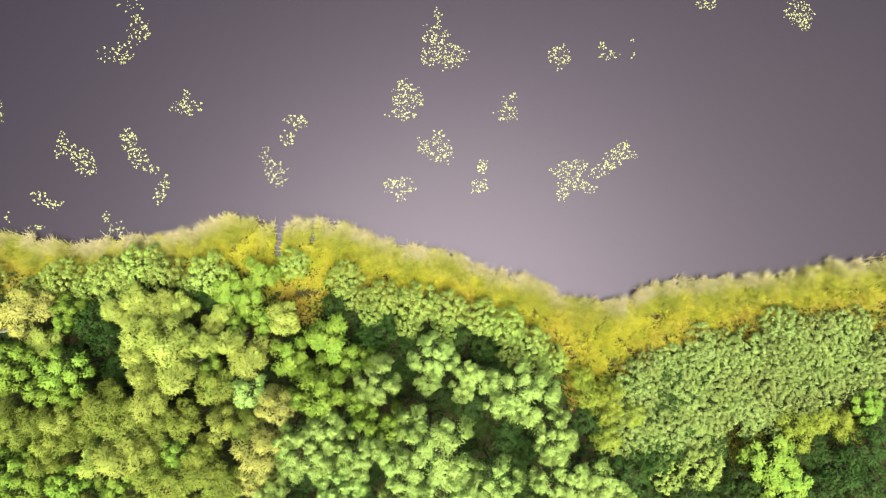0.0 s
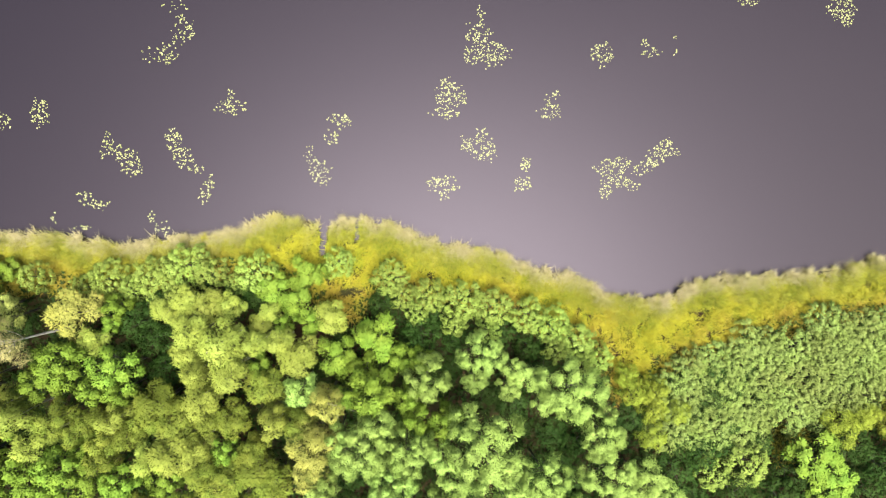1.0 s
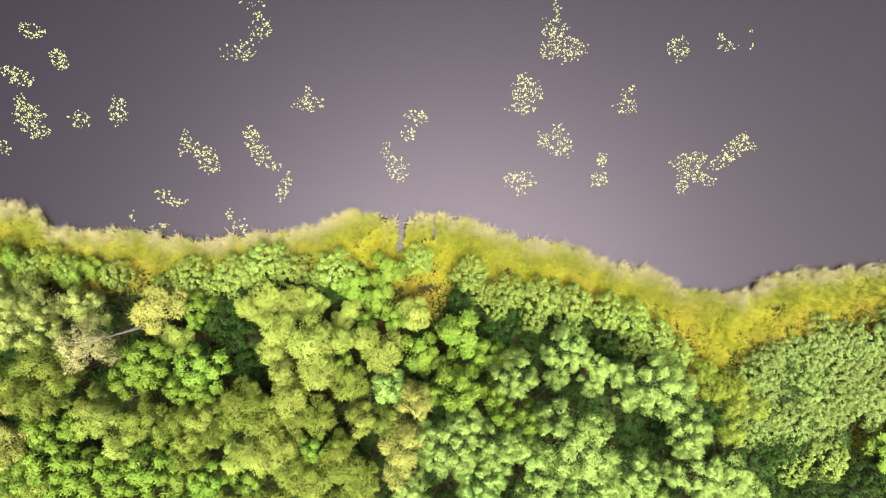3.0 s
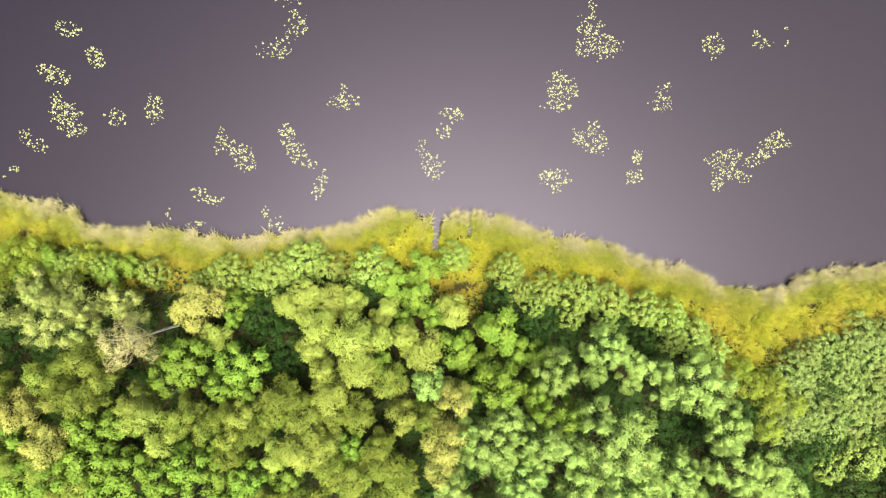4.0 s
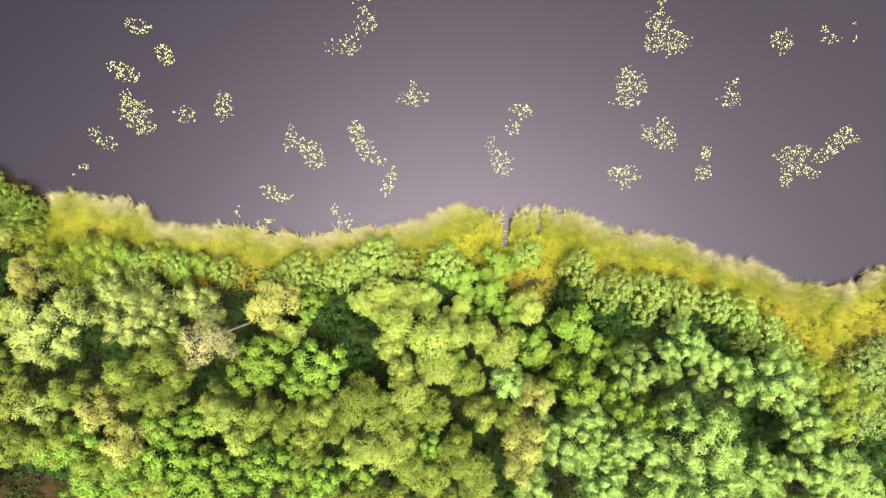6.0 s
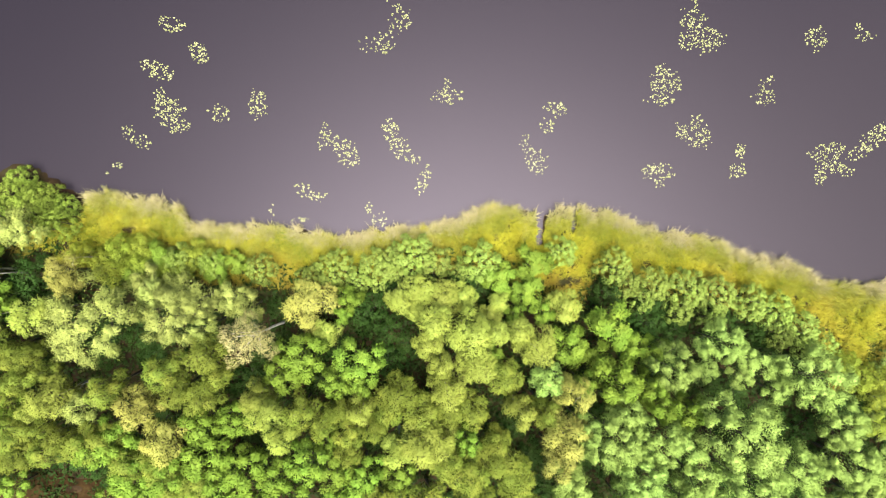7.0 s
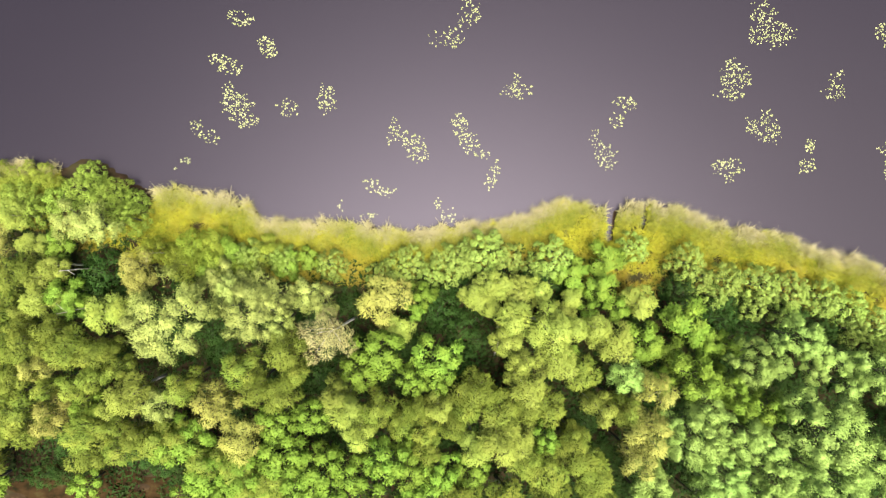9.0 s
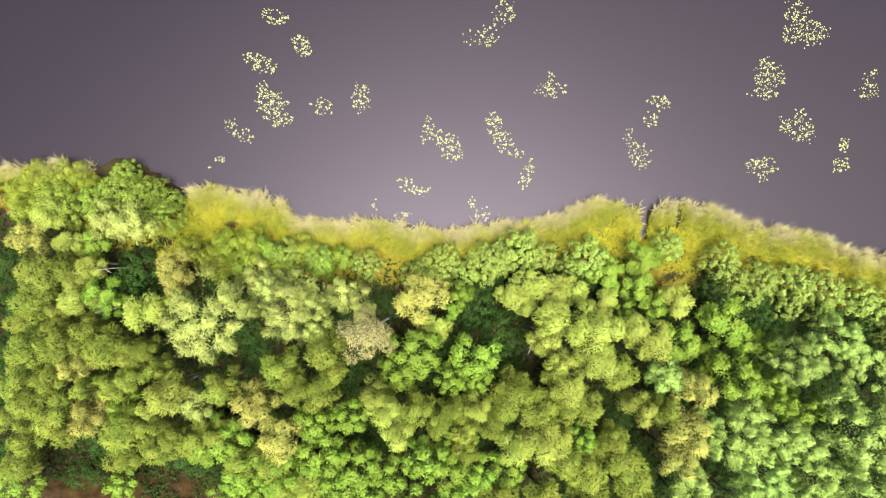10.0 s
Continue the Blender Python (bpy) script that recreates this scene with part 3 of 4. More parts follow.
stand(110, "birch_tree", "birch", "yellow-green birch with a dense rounded crown", "tree", [
    (-6.8, -12.1, 1.75, 10.5), (-6, -10, 1.96, 10.9), (-5.7, -22.3, 1.74, 11.5), (-5.6, -14.1, 1.51, 12), (-5, -7.6, 1.94, 7.3), (-4.9, -16.8,
    2.05, 12), (-2.9, -7.5, 1.6, 7.1), (-2.7, -10.9, 2.35, 12.7), (-2, -13.9, 2.14, 12.7), (0.2, -9.6, 1.4, 6), (0.3, -11.3, 1.44, 10), (1.1,
    -8.3, 1.29, 5.5), (2.8, -19.3, 1.72, 12.5), (2.9, -11.2, 1.51, 9.5), (4.7, -12.8, 2.23, 9.8), (8.2, -8.8, 1.95, 7.5)])
stand(120, "ochre_birch", "ochre", "ochre-tinged birch turning to autumn colour", "tree", [
    (-59.9, -1.4, 1.86, 8), (-54.4, -14.3, 1.45, 11), (-52.8, -19.5, 1.97, 11), (-45.5, -6.2, 1.42, 7), (-45.4, -4.6, 1.94, 8), (-36.6, -18.3,
    2.12, 11.7), (-34, -21.7, 2.33, 12), (-19.8, -8.2, 2.8, 8), (6.5, -24.5, 1.83, 13), (6.9, -21.1, 2.51, 15), (8.1, -17, 1.92, 13.5)])
stand(130, "willow_tree", "great", "broad silvery grey-green willow with tufted branches", "tree", [
    (8.3, -29.9, 2.92, 13), (12, -21.8, 3.32, 15), (14.1, -29.8, 2.93, 13), (15.1, -26, 2.7, 14), (16.8, -22.4, 2.7, 14), (18.7, -14.9, 2.65,
    12.6), (20.6, -29.6, 3.04, 13), (24.8, -21.1, 4.28, 17), (24.8, -12.4, 2.62, 10.5), (26.4, -26.9, 3.36, 15), (31.4, -25.5, 2.94, 13.5),
    (34.5, -16.2, 3.69, 12), (34.6, -31.3, 3.15, 11), (38.2, -21.4, 2.85, 10.8), (39.2, -25.8, 3.26, 11), (41.4, -30.5, 2.9, 10)])
stand(140, "willow_tree", "willow", "tall silvery grey-green willow with tufted branches", "tree", [
    (5.4, -15.9, 1.84, 12), (7.7, -26.2, 1.94, 13), (9.4, -20.8, 1.61, 13), (13.5, -19.3, 1.83, 13), (20.5, -23.1, 1.87, 12), (21.4, -26.4, 2.2,
    12), (24.2, -16, 1.53, 6.5), (28.2, -16.9, 1.53, 6.5), (28.6, -14.6, 1.52, 7), (30.4, -15.4, 1.87, 7.5), (32.3, -18.4, 1.53, 7), (43.2,
    -26.8, 2.42, 9.5), (46.3, -29.8, 2.35, 8)])
stand(150, "osier_tree", "grand", "broad pale yellow-green willow with long feathery sprays", "tree", [
    (-40.5, -9.3, 4.46, 14.5), (-32.6, -8.9, 3.25, 13.3)])
stand(160, "osier_tree", "osier", "tall pale yellow-green willow with feathery tufts", "tree", [
    (-51.4, 0.4, 2.01, 9), (-48.9, -0, 2.2, 9.8), (-41.9, -18, 1.65, 12), (-36.7, -5.7, 1.88, 8), (-35.3, -6.9, 1.59, 10), (-35, -6.6, 1.89, 8),
    (-31.4, -7.4, 2.51, 9.5), (-30.1, -10.2, 1.47, 11), (-27.8, -7.6, 1.89, 8), (-25.9, -8.4, 1.76, 9)])
stand(170, "alder_tree", "alder", "bright green alder with a feathery crown", "tree", [
    (-54.1, -2.1, 1.76, 6), (-52.9, -7.2, 1.93, 8), (-52.1, -8.7, 1.31, 7), (-50.2, -19.1, 1.58, 10), (-38.4, -5.1, 1.56, 6), (-36.2, -3.3, 1.8,
    5), (-30.5, -4.4, 1.64, 4), (-28.2, -3.9, 1.41, 3.5), (-16.2, -9.6, 1.15, 6), (-15.4, -7.7, 1.48, 7), (0.2, -14.3, 1.5, 7), (1.5, -5.8,
    2.01, 4.5), (2.7, -9.6, 1.28, 6), (4.2, -6.9, 1.97, 6.5), (4.9, -4.2, 2.12, 5), (5.9, -9.4, 1.51, 6.5), (8.8, -13.2, 2.3, 7.5), (10.2,
    -17.1, 1.58, 9), (11.9, -14.6, 2.07, 7.5), (13, -16.4, 2.61, 12.3)])
stand(180, "alder_tree", "alder", "bright green alder with a feathery crown", "tree", [
    (13.4, -11.2, 2.75, 8), (15.7, -13.4, 1.73, 7.5), (16.8, -17, 1.66, 11), (17.7, -19.5, 1.66, 11), (18.2, -13.6, 1.62, 7.5), (21.1, -19.8, 2,
    11)])
stand(190, "maple_tree", "maple", "deep green maple with broad leaf clusters", "tree", [
    (-61.6, -27.4, 2.37, 8), (-51.7, -28, 1.67, 6), (-41.7, -22.8, 2.17, 10), (-40, -28.8, 1.97, 8), (-39.5, -22.2, 2.28, 10), (-38.3, -26.1,
    2.42, 9), (-36.6, -29.5, 2.43, 9), (-35.7, -28.2, 2.16, 9), (-34.4, -25.9, 2.4, 10), (-32, -29.8, 2.33, 9), (-30.6, -20.6, 2.18, 10),
    (-30.1, -24, 2.6, 10.5), (-28.7, -27.3, 2.19, 10), (-26.9, -19.9, 1.95, 10.5), (-26.2, -25.2, 2.39, 10.5), (-25.8, -29.3, 2.41, 10), (-22.7,
    -25.9, 2.07, 10.5), (-22, -15.2, 2.19, 10), (-21.1, -29.7, 2.31, 10), (-20, -13.5, 2.61, 10.5)])
stand(200, "maple_tree", "maple", "deep green maple with broad leaf clusters", "tree", [
    (-19.2, -23.9, 2.33, 13), (-17.6, -22.5, 1.43, 10), (-16.7, -25.2, 2.18, 11), (-16.6, -16.3, 1.76, 10), (-16.5, -29.5, 2.32, 10), (-14.1,
    -14, 2.6, 11.2), (-14, -16.6, 1.54, 10), (-13.9, -26, 2.19, 10.5), (-10.3, -27.3, 1.96, 7), (-2.8, -22.8, 1.67, 10), (65.3, -25.6, 3.34,
    5.5), (66.9, -31.4, 2.75, 5), (67.3, -28.1, 2.73, 5.5), (77.3, -19.2, 2.01, 4.5)])
stand(210, "aspen_tree", "aspen", "olive-green aspen with a fine clumped crown", "tree", [
    (-60.4, -19.1, 1.55, 11), (-60.2, -24.2, 1.78, 10), (-59.8, -15.7, 1.96, 11), (-59.6, -21.7, 1.67, 10), (-59.4, -9.8, 1.56, 10), (-58.8,
    -18, 1.65, 11), (-58.7, -12.5, 1.84, 11.5), (-58, -7.6, 1.95, 11), (-57, -5.1, 2.23, 11.8), (-56.8, -15.5, 1.65, 11), (-56.6, -10.4, 1.27,
    9), (-56, -18.9, 2.31, 11.4), (-55.4, -12.4, 1.95, 11.5), (-54.8, -21, 1.55, 11), (-53.6, -16.4, 1.25, 10.5), (-52.9, -10.8, 1.56, 10.5),
    (-51.2, -12.6, 2.07, 11), (-50.6, -16.4, 1.56, 11), (-49.8, -23.6, 1.9, 10), (-49.3, -20.7, 2.16, 11.7)])
stand(220, "aspen_tree", "aspen", "olive-green aspen with a fine clumped crown", "tree", [
    (-48.7, -15.5, 1.45, 11), (-48.7, -13, 1.76, 11), (-47.6, -12.8, 1.26, 10), (-47.2, -20.4, 1.26, 10.5), (-46.6, -23.1, 1.59, 10), (-46.3,
    -14.7, 1.16, 10), (-44.8, -21.7, 1.47, 10.5), (-42.2, -22, 2.2, 11), (-40.2, -21.7, 1.59, 10), (-39.7, -16.4, 1.65, 12), (-38.3, -24.5,
    1.92, 10), (-34.9, -25, 1.81, 10), (-34.3, -28, 1.99, 9), (-33.9, -14.7, 1.9, 12), (-32.4, -16.6, 1.59, 12), (-31.5, -26.8, 1.93, 10), (-30,
    -16.9, 1.89, 12.8), (-29.4, -12.8, 2, 12.6), (-28.6, -15.2, 1.5, 11), (-20.3, -19.1, 1.72, 11.5)])
stand(230, "aspen_tree", "aspen", "olive-green aspen with a fine clumped crown", "tree", [
    (-17.9, -20.5, 1.46, 11), (-16.4, -19, 1.3, 11), (-15.3, -21.4, 1.74, 11), (-15.2, -23.2, 1.46, 11.5), (-12.5, -20.9, 1.41, 11.5), (-11.7,
    -29.5, 2.22, 10), (-11.4, -19.8, 1.65, 10), (-10.1, -17.8, 2.3, 10.7), (-7.5, -19.4, 2.29, 11), (-7, -29.4, 2.21, 10.5), (-5.1, -24.6, 1.85,
    11.5), (-4.6, -19.4, 1.66, 10), (-2.8, -25.9, 2.18, 11.5), (-2.2, -29.5, 2.2, 11), (-2.2, -19.6, 2.01, 9.5), (0.2, -22.4, 1.54, 11), (0.5,
    -24.1, 2.29, 11.6), (1.1, -16, 2.12, 9.5), (2.2, -26.7, 2.2, 11), (2.5, -29.7, 2.21, 11)])
stand(240, "aspen_tree", "aspen", "olive-green aspen with a fine clumped crown", "tree", [
    (5.4, -19.3, 1.83, 12.5)])
stand(250, "pale_birch", "pale", "half-bare birch with straw-pale leaves and white trunk", "tree", [
    (-25.1, -11.3, 2.51, 13.1)], foot=(2.3, 0.4), spin=0.1)
stand(260, "willow_shrub", "shrub", "pale grey-green willow shrub at the edge of the wood", "shrub", [
    (-34.4, -3.6, 1.92, 5), (-30.9, -4, 1.71, 4.5), (-25.5, -4.6, 1.75, 4.5), (-20.2, -5.9, 1.64, 4.5), (-17.3, -4.6, 2.21, 5), (-14.6, -5.8,
    1.64, 4.5), (-12.3, -4.6, 2.45, 5), (-10.7, -4.1, 2, 4.5), (-8.6, -3.3, 2.57, 5), (-6.1, -4, 2, 4.5), (-3, -5.3, 1.54, 4), (-0.9, -4.1,
    2.47, 5), (8.5, -2.8, 1.79, 4), (14.5, -4.5, 2.13, 5), (15.8, -6.5, 1.66, 5), (17.6, -8.4, 1.55, 5), (19, -6.5, 2.02, 5), (22, -9.7, 1.67,
    5), (22.9, -7.3, 2.5, 5), (25.9, -10.5, 1.55, 5)])
stand(270, "willow_shrub", "shrub", "pale grey-green willow shrub at the edge of the wood", "shrub", [
    (26.5, -7.9, 2.39, 5), (30.5, -8.8, 2.16, 5), (33.4, -9.9, 2.28, 5), (33.9, -12.5, 1.8, 5), (36.4, -11.9, 2.29, 5), (37.1, -14, 1.69, 5),
    (39, -13.8, 1.81, 5), (53.5, -28, 2.12, 4), (57.4, -26.8, 2.73, 4.6)])
# dark leaves east of x = 62 also stand for lens vignette
stand(280, "shade_shrub", "shade", "dark green shrub, leaf colour darkened further for shade", "shrub", [
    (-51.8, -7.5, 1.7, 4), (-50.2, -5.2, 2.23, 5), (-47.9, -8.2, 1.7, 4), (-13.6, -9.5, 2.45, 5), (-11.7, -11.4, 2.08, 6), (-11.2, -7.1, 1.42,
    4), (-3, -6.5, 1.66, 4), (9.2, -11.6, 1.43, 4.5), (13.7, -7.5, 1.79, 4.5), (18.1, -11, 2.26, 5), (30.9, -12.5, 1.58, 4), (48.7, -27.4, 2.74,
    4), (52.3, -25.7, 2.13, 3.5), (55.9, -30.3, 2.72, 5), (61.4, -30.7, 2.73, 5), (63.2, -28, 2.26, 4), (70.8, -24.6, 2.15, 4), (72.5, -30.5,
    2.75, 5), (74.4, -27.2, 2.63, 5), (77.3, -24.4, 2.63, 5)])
stand(290, "shade_shrub", "shade", "dark green shrub, leaf colour darkened further for shade", "shrub", [
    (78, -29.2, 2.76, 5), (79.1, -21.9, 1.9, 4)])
stand(300, "sallow_bush", "sallow", "yellowish sallow bush beside the meadow", "shrub", [
    (-63, 3.2, 1.92, 3), (-61.7, 1.6, 1.77, 5), (-61.2, 4.8, 2.04, 3), (-59.8, 3.5, 1.82, 3), (-57.9, 5.2, 1.82, 3), (-55.9, 4.6, 1.14, 3),
    (-44.3, -2.7, 1.44, 6), (-42.2, -3.6, 1.46, 5), (-41.2, -4.5, 2.15, 6), (-40.4, -2.7, 2.02, 5), (-38.1, -2.1, 1.93, 4.5), (-37.6, -4.5,
    2.27, 6), (-35, -5, 1.96, 5), (-32.7, -3.1, 1.98, 4), (42.7, -16.1, 1.48, 3.5), (43.4, -17.9, 1.71, 4.5), (45.6, -19.9, 1.59, 4.5), (45.8,
    -17.8, 1.82, 5), (45.9, -23.2, 1.74, 4), (48.6, -20.3, 1.59, 4.5)])
stand(310, "sallow_bush", "sallow", "yellowish sallow bush beside the meadow", "shrub", [
    (69.3, -22.7, 2.39, 4), (71.7, -20.9, 1.77, 4), (74.2, -21.4, 2.02, 4)])
stand(320, "bank_shrub", "bank", "bright leafy green shrub overhanging the water", "shrub", [
    (-58.5, 2.8, 2.1, 5), (-56.8, 1.4, 1.89, 5), (-54.6, 2.5, 1.79, 4.5), (-52, 3.6, 2, 5), (-51.6, 5.5, 1.46, 4), (-49.7, 2, 2.48, 6), (-49.1,
    3.2, 1.96, 4.5), (-47, 0.6, 1.88, 6), (-47, 2.5, 1.37, 3.5)])
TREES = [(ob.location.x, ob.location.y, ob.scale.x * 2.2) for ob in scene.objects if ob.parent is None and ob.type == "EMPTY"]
# shrubs added at random in the gaps, with shade in their leaf colour
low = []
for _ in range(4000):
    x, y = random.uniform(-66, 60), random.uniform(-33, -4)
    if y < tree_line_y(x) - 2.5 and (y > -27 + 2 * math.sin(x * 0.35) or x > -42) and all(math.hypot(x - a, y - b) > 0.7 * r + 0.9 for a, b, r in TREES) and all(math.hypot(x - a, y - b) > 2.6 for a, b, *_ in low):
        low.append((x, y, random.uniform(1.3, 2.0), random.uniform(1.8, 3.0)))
stand(430, "understorey_shrub", "shade", "understorey shrub filling a gap, its dark green leaves hold the shade", "shrub", low)
THICKET = [(46.9, -14.8), (54.5, -13.7), (60.7, -10.6), (68.4, -8.9), (80.4, -9.1), (80.6, -17.5), (68.7, -21), (63.8, -23), (54.7, -24.4), (47.1, -24.4)]


def inside(x, y, ring):
    hit = False
    for (ax, ay), (bx, by) in zip(ring, ring[1:] + ring[:1]):
        if (ay > y) != (by > y) and x < ax + (y - ay) / (by - ay) * (bx - ax):
            hit = not hit
    return hit


low = []
for row in range(9):
    for col in range(16):
        x, y = 44 + col * 2.7 + (row % 2) * 1.3 + random.uniform(-0.6, 0.6), -26 + row * 2.3 + random.uniform(-0.5, 0.5)
        if inside(x, y, THICKET):
            low.append((x, y, random.uniform(1.9, 2.7), random.uniform(2.0, 3.1)))
stand(400, "thicket_shrub", "thicket", "low dense grey-green willow shrub of the thicket", "shrub", low)

# ---- bleached dead trunks among the trees ----
def dead_trunk(foot, top, r, label):
    """A bare bleached trunk with a few stubs of branches."""
    ob = tagged(new("dead_trunk"), label, "dead tree", "bleached dead trunks")
    ob.location = foot
    rng = np.random.default_rng(int(abs(foot[0]) * 10))
    way = np.array(top) - np.array(foot)
    side = unit(np.cross(way, (0.3, 0.2, 1.0)))
    line = [tuple(way * f + side * 0.12 * math.sin(4 * f)) for f in (0, 0.3, 0.6, 0.85, 1)]
    part("trunk", tube("trunk", line, [r, r * 0.85, r * 0.7, r * 0.45, r * 0.2], BLEACHED), ob)
    for f in (0.5, 0.68, 0.82):
        end = way * f + rng.normal(0, 0.35, 3) + side * rng.choice((-0.7, 0.7)) + unit(way) * 0.5
        part("branch", tube("branch", [tuple(way * f + side * 0.12 * math.sin(4 * f)), tuple((way * f + end) / 2 + np.array((0, 0, 0.08))), tuple(end)], [r * 0.35, r * 0.25, r * 0.1], BLEACHED, 5), ob)


dead_trunk((-7.1, -15.4, 0.05), (-6.7, -12.4, 2.2), 0.12, "broken white birch stub leaning in a dark gap")
dead_trunk((-43.2, -3.3, 0.05), (-44.5, -3.0, 6.5), 0.1, "bare pale trunk leaning out of the shrubs")
dead_trunk((-51.5, -5.0, 0.05), (-52.0, -4.6, 8.2), 0.1, "bare pale trunk leaning under a yellow birch")
dead_trunk((-50.7, -9.1, 0.05), (-52.7, -9.0, 7.5), 0.08, "thin bleached trunk leaning between birches")
dead_trunk((-62.8, 1.0, 0.05), (-62.4, 1.3, 5.5), 0.09, "bare pale trunk leaning over the bank shrubs")
dead_trunk((10.6, -21.0, 0.05), (8.6, -16.6, 11.6), 0.07, "dead grey-brown trunk with bare twigs among birches")

# ---- water lilies ----
lily_rng = np.random.default_rng(5)


def pad_mesh():
    """A round floating leaf with a notch and a slightly lifted rim."""
    ring = [(0.12, 0.0, -0.03)]
    for k in range(11):
        ang = 0.28 + k * (math.tau - 0.56) / 10
        ring.append((math.cos(ang), 0.86 * math.sin(ang), 0.07 * lily_rng.random()))
    return poly_mesh("lily_pad", np.array([ring]), PAD)


PADS = [pad_mesh() for _ in range(6)]


def lily_patch(lobes):
    """Floating leaves gathered in a few lobes; each lobe is x, y, two half-widths, turn, count."""
    mx, my = lobes[0][:2]
    total = sum(row[5] for row in lobes)
    sort = "dense" if total > 60 else "sparse" if total > 15 else "small"
    top = tagged(new("lily_patch"), sort + " patch of pale yellow-green lily pads floating on the lake", "water lilies", "water lily patches")
    top.location = (mx, my, 0.006)
    for x, y, a, b, turn, count in lobes:
        c, s = math.cos(radians(turn)), math.sin(radians(turn))
        n = max(5, int(count * 0.8))
        around, out = lily_rng.uniform(0, math.tau) + np.arange(n) * 2.39996, np.sqrt((np.arange(n) + 0.4) / n)
        seeds = np.stack([np.cos(around) * out, np.sin(around) * out], 1) + lily_rng.normal(0, 0.10, (n, 2))
        for i in range(int(count * 1.9)):
            u, v = seeds[lily_rng.integers(len(seeds))] + lily_rng.normal(0, 0.09, 2)
            ob = new("lily_pad", PADS[lily_rng.integers(6)])
            ob.parent = top
            r = lily_rng.uniform(0.05, 0.108)
            ob.location = (x - mx + a * u * c - b * v * s, y - my + a * u * s + b * v * c, 0.004 + 0.012 * lily_rng.random())
            ob.rotation_euler = (*lily_rng.normal(0, 0.05, 2), lily_rng.uniform(0, math.tau))
            ob.scale = (r, r, 0.15)


lily_patch([(-10.6, 27.1, 1.6, 0.8, 0, 12), (-9.9, 24.3, 1.3, 1.6, -20, 45), (-11.8, 21.4, 1.5, 1.2, 30, 35), (-14.0, 21.2, 0.7, 1.1, 0, 10)])
lily_patch([(-4.4, 15.4, 2.0, 0.9, 0, 40), (-4.5, 16.7, 0.5, 0.7, 0, 10)])
lily_patch([(-18.5, 11.4, 0.7, 0.8, 0, 14), (-17.5, 10.1, 1.6, 0.9, -20, 35), (-16.0, 8.5, 1.5, 1.3, -20, 55), (-19.2, 9.6, 0.3, 0.5, 0, 8)])
lily_patch([(-11.0, 11.3, 0.9, 1.5, 20, 45), (-9.9, 9.3, 1.3, 1.2, -20, 40), (-8.4, 8.0, 0.9, 0.5, 0, 14)])
lily_patch([(-7.2, 5.7, 0.7, 1.7, -20, 35)])
lily_patch([(-21.3, 4.5, 1.1, 0.8, -10, 22), (-19.6, 3.7, 1.1, 0.7, 0, 22)])
lily_patch([(-24.8, 2.0, 0.4, 0.6, 0, 8)])
lily_patch([(-21.5, 1.1, 1.1, 0.3, 0, 12)])
lily_patch([(-13.6, 2.3, 0.5, 0.7, 0, 10), (-12.4, 1.0, 0.9, 0.8, 0, 22)])
lily_patch([(8.4, 14.0, 1.5, 0.9, 0, 40), (7.4, 12.0, 0.9, 0.9, 0, 22)])
lily_patch([(4.9, 9.6, 0.8, 1.3, 0, 20), (6.2, 7.6, 1.2, 1.3, 0, 45)])
lily_patch([(25.0, 26.8, 0.5, 1.1, 0, 14), (24.7, 24.7, 1.6, 1.1, 0, 40), (25.8, 22.3, 2.7, 1.5, 0, 110)])
lily_patch([(21.1, 18.7, 0.8, 0.7, 0, 20), (21.4, 17.0, 1.9, 1.4, 0, 70), (20.9, 15.1, 1.9, 0.7, 0, 35)])
lily_patch([(25.0, 11.2, 2.2, 1.4, -10, 75), (25.2, 12.7, 0.8, 0.7, 0, 12), (25.7, 9.9, 0.8, 0.5, 0, 12)])
lily_patch([(20.6, 6.5, 1.9, 1.1, 0, 60), (20.8, 5.2, 0.7, 0.5, 0, 10)])
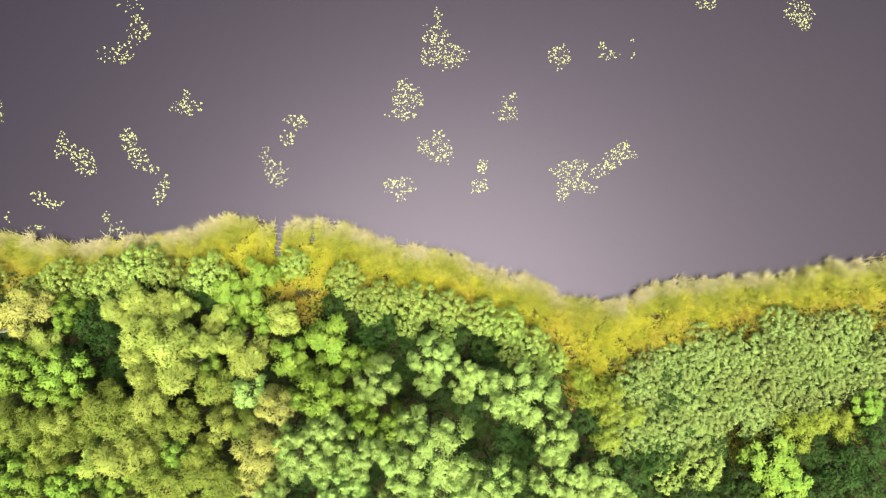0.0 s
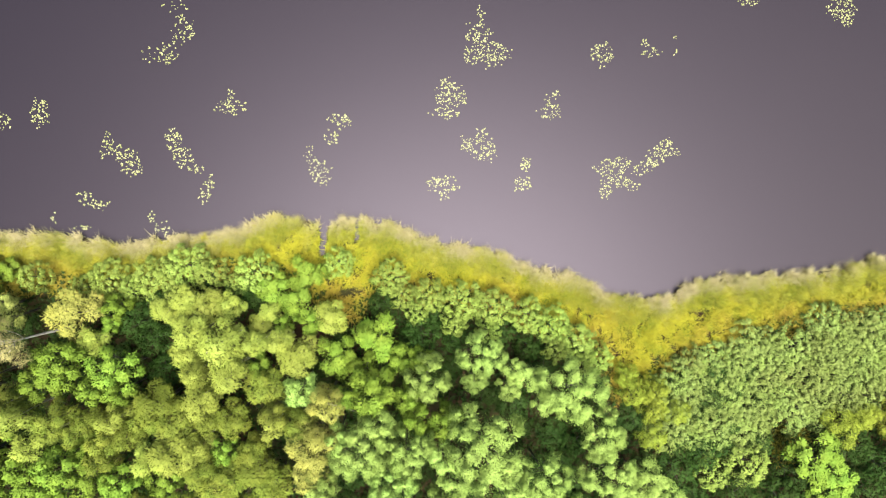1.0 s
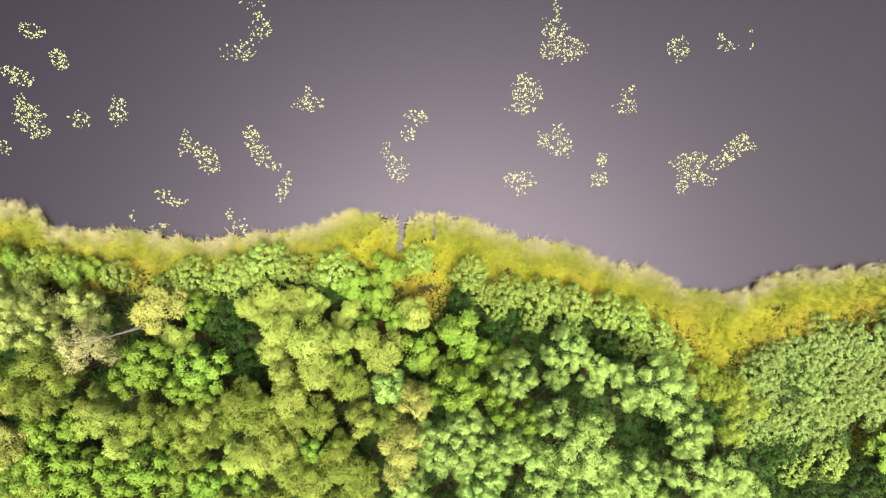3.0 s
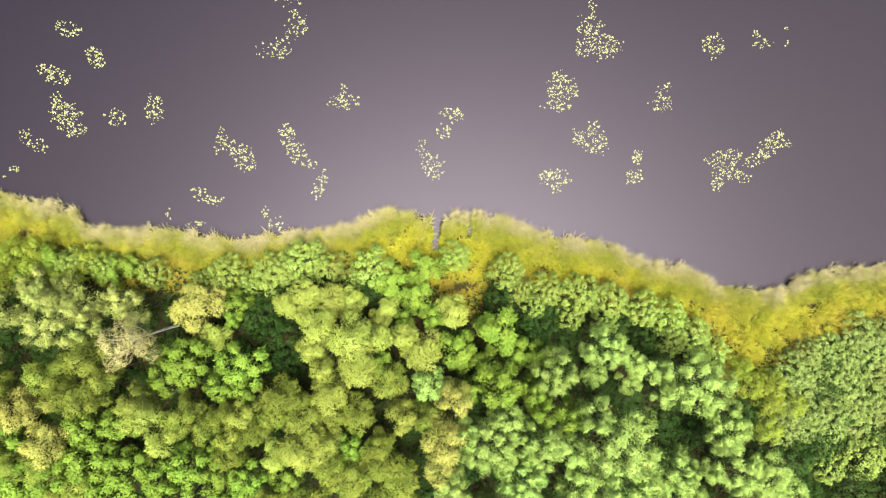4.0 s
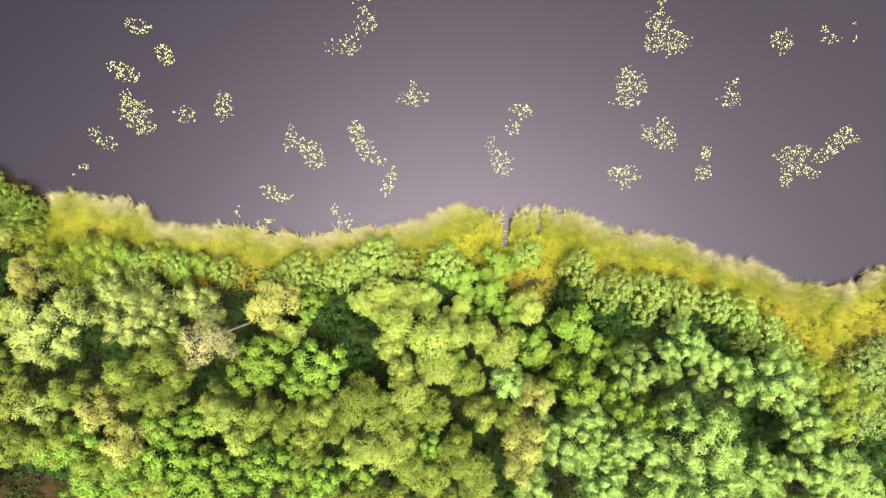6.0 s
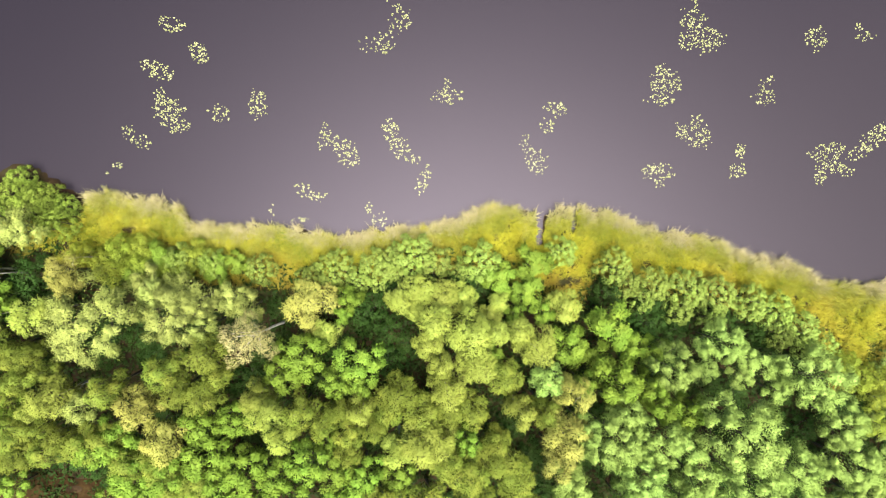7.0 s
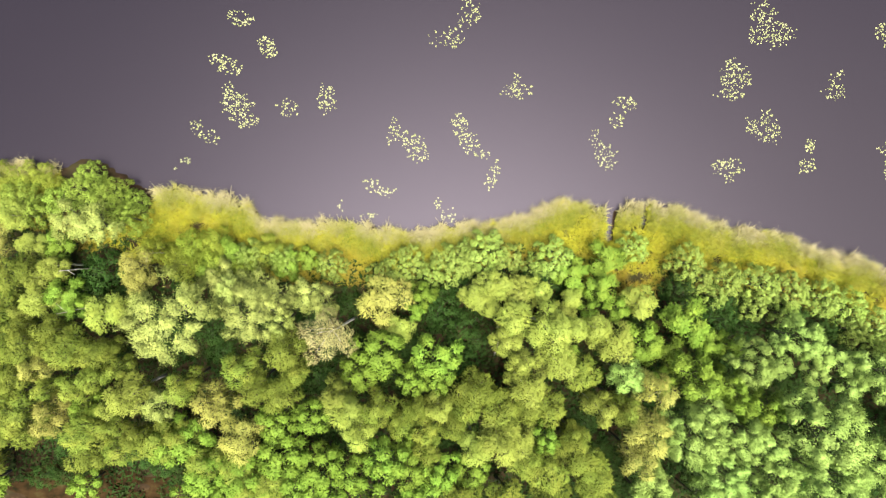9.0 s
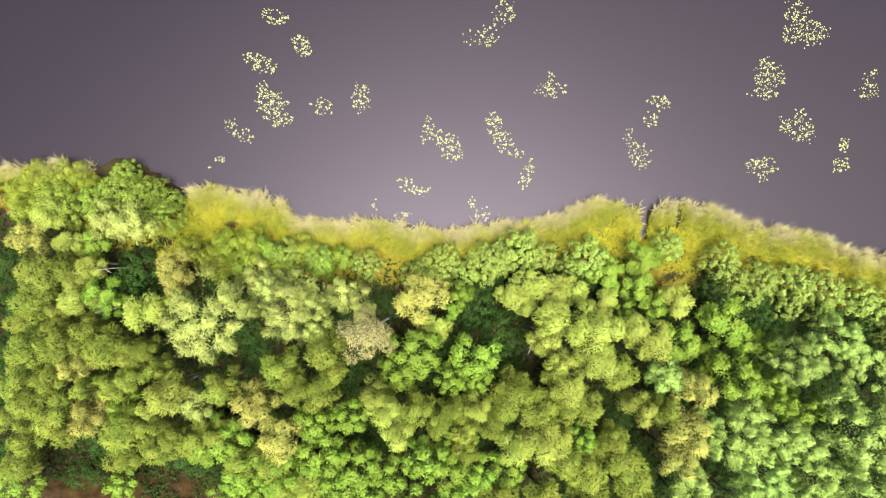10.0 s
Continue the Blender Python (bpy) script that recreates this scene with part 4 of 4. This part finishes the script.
lily_patch([(30.7, 9.1, 0.7, 0.9, 0, 25), (30.3, 6.8, 1.1, 1.0, 0, 32)])
lily_patch([(33.9, 17.3, 1.0, 0.7, 20, 14), (33.6, 15.6, 1.4, 1.0, 0, 35)])
lily_patch([(39.8, 22.5, 1.4, 1.1, 0, 50), (39.8, 21.2, 0.4, 0.4, 0, 5)])
lily_patch([(45.0, 23.9, 0.5, 0.5, 0, 10), (45.9, 22.8, 1.2, 0.5, 0, 20)])
lily_patch([(48.9, 24.7, 0.3, 0.3, 0, 3), (48.9, 22.9, 0.3, 0.4, 0, 4)])
lily_patch([(41.4, 9.0, 2.1, 1.1, 10, 70), (41.8, 7.2, 1.9, 0.8, 0, 45), (40.5, 5.9, 1.0, 0.8, 0, 22), (43.9, 6.6, 1.0, 0.6, 0, 15)])
lily_patch([(45.3, 9.0, 1.7, 0.8, 25, 35), (46.6, 10.4, 1.4, 1.1, 30, 40), (48.0, 11.5, 0.8, 1.2, 0, 30), (49.1, 10.8, 0.7, 0.6, 0, 12)])
lily_patch([(57.8, 29.3, 1.5, 0.6, 0, 25)])
lily_patch([(69.5, 28.5, 1.8, 1.5, -30, 80), (70.3, 27.2, 0.8, 0.7, 0, 20)])
lily_patch([(-35.9, 23.3, 1.4, 0.9, -15, 40)])
lily_patch([(-32.9, 20.2, 1.0, 1.4, 15, 50)])
lily_patch([(-38.7, 18.8, 0.8, 0.6, 0, 20), (-37.1, 17.8, 1.4, 1.2, -20, 45)])
lily_patch([(-37.2, 15.1, 0.8, 1.0, 0, 25), (-36.3, 13.5, 1.7, 1.4, 0, 80), (-35.4, 11.8, 1.7, 0.8, 0, 40)])
lily_patch([(-40.8, 10.9, 0.8, 1.3, 20, 20), (-39.2, 10.0, 0.9, 0.8, 0, 22)])
lily_patch([(-42.2, 7.3, 0.6, 0.4, 0, 12), (-43.4, 6.4, 0.2, 0.2, 0, 3)])
lily_patch([(-30.6, 13.2, 1.2, 1.0, 0, 30)])
lily_patch([(-26.3, 14.2, 1.1, 1.6, 0, 55)])
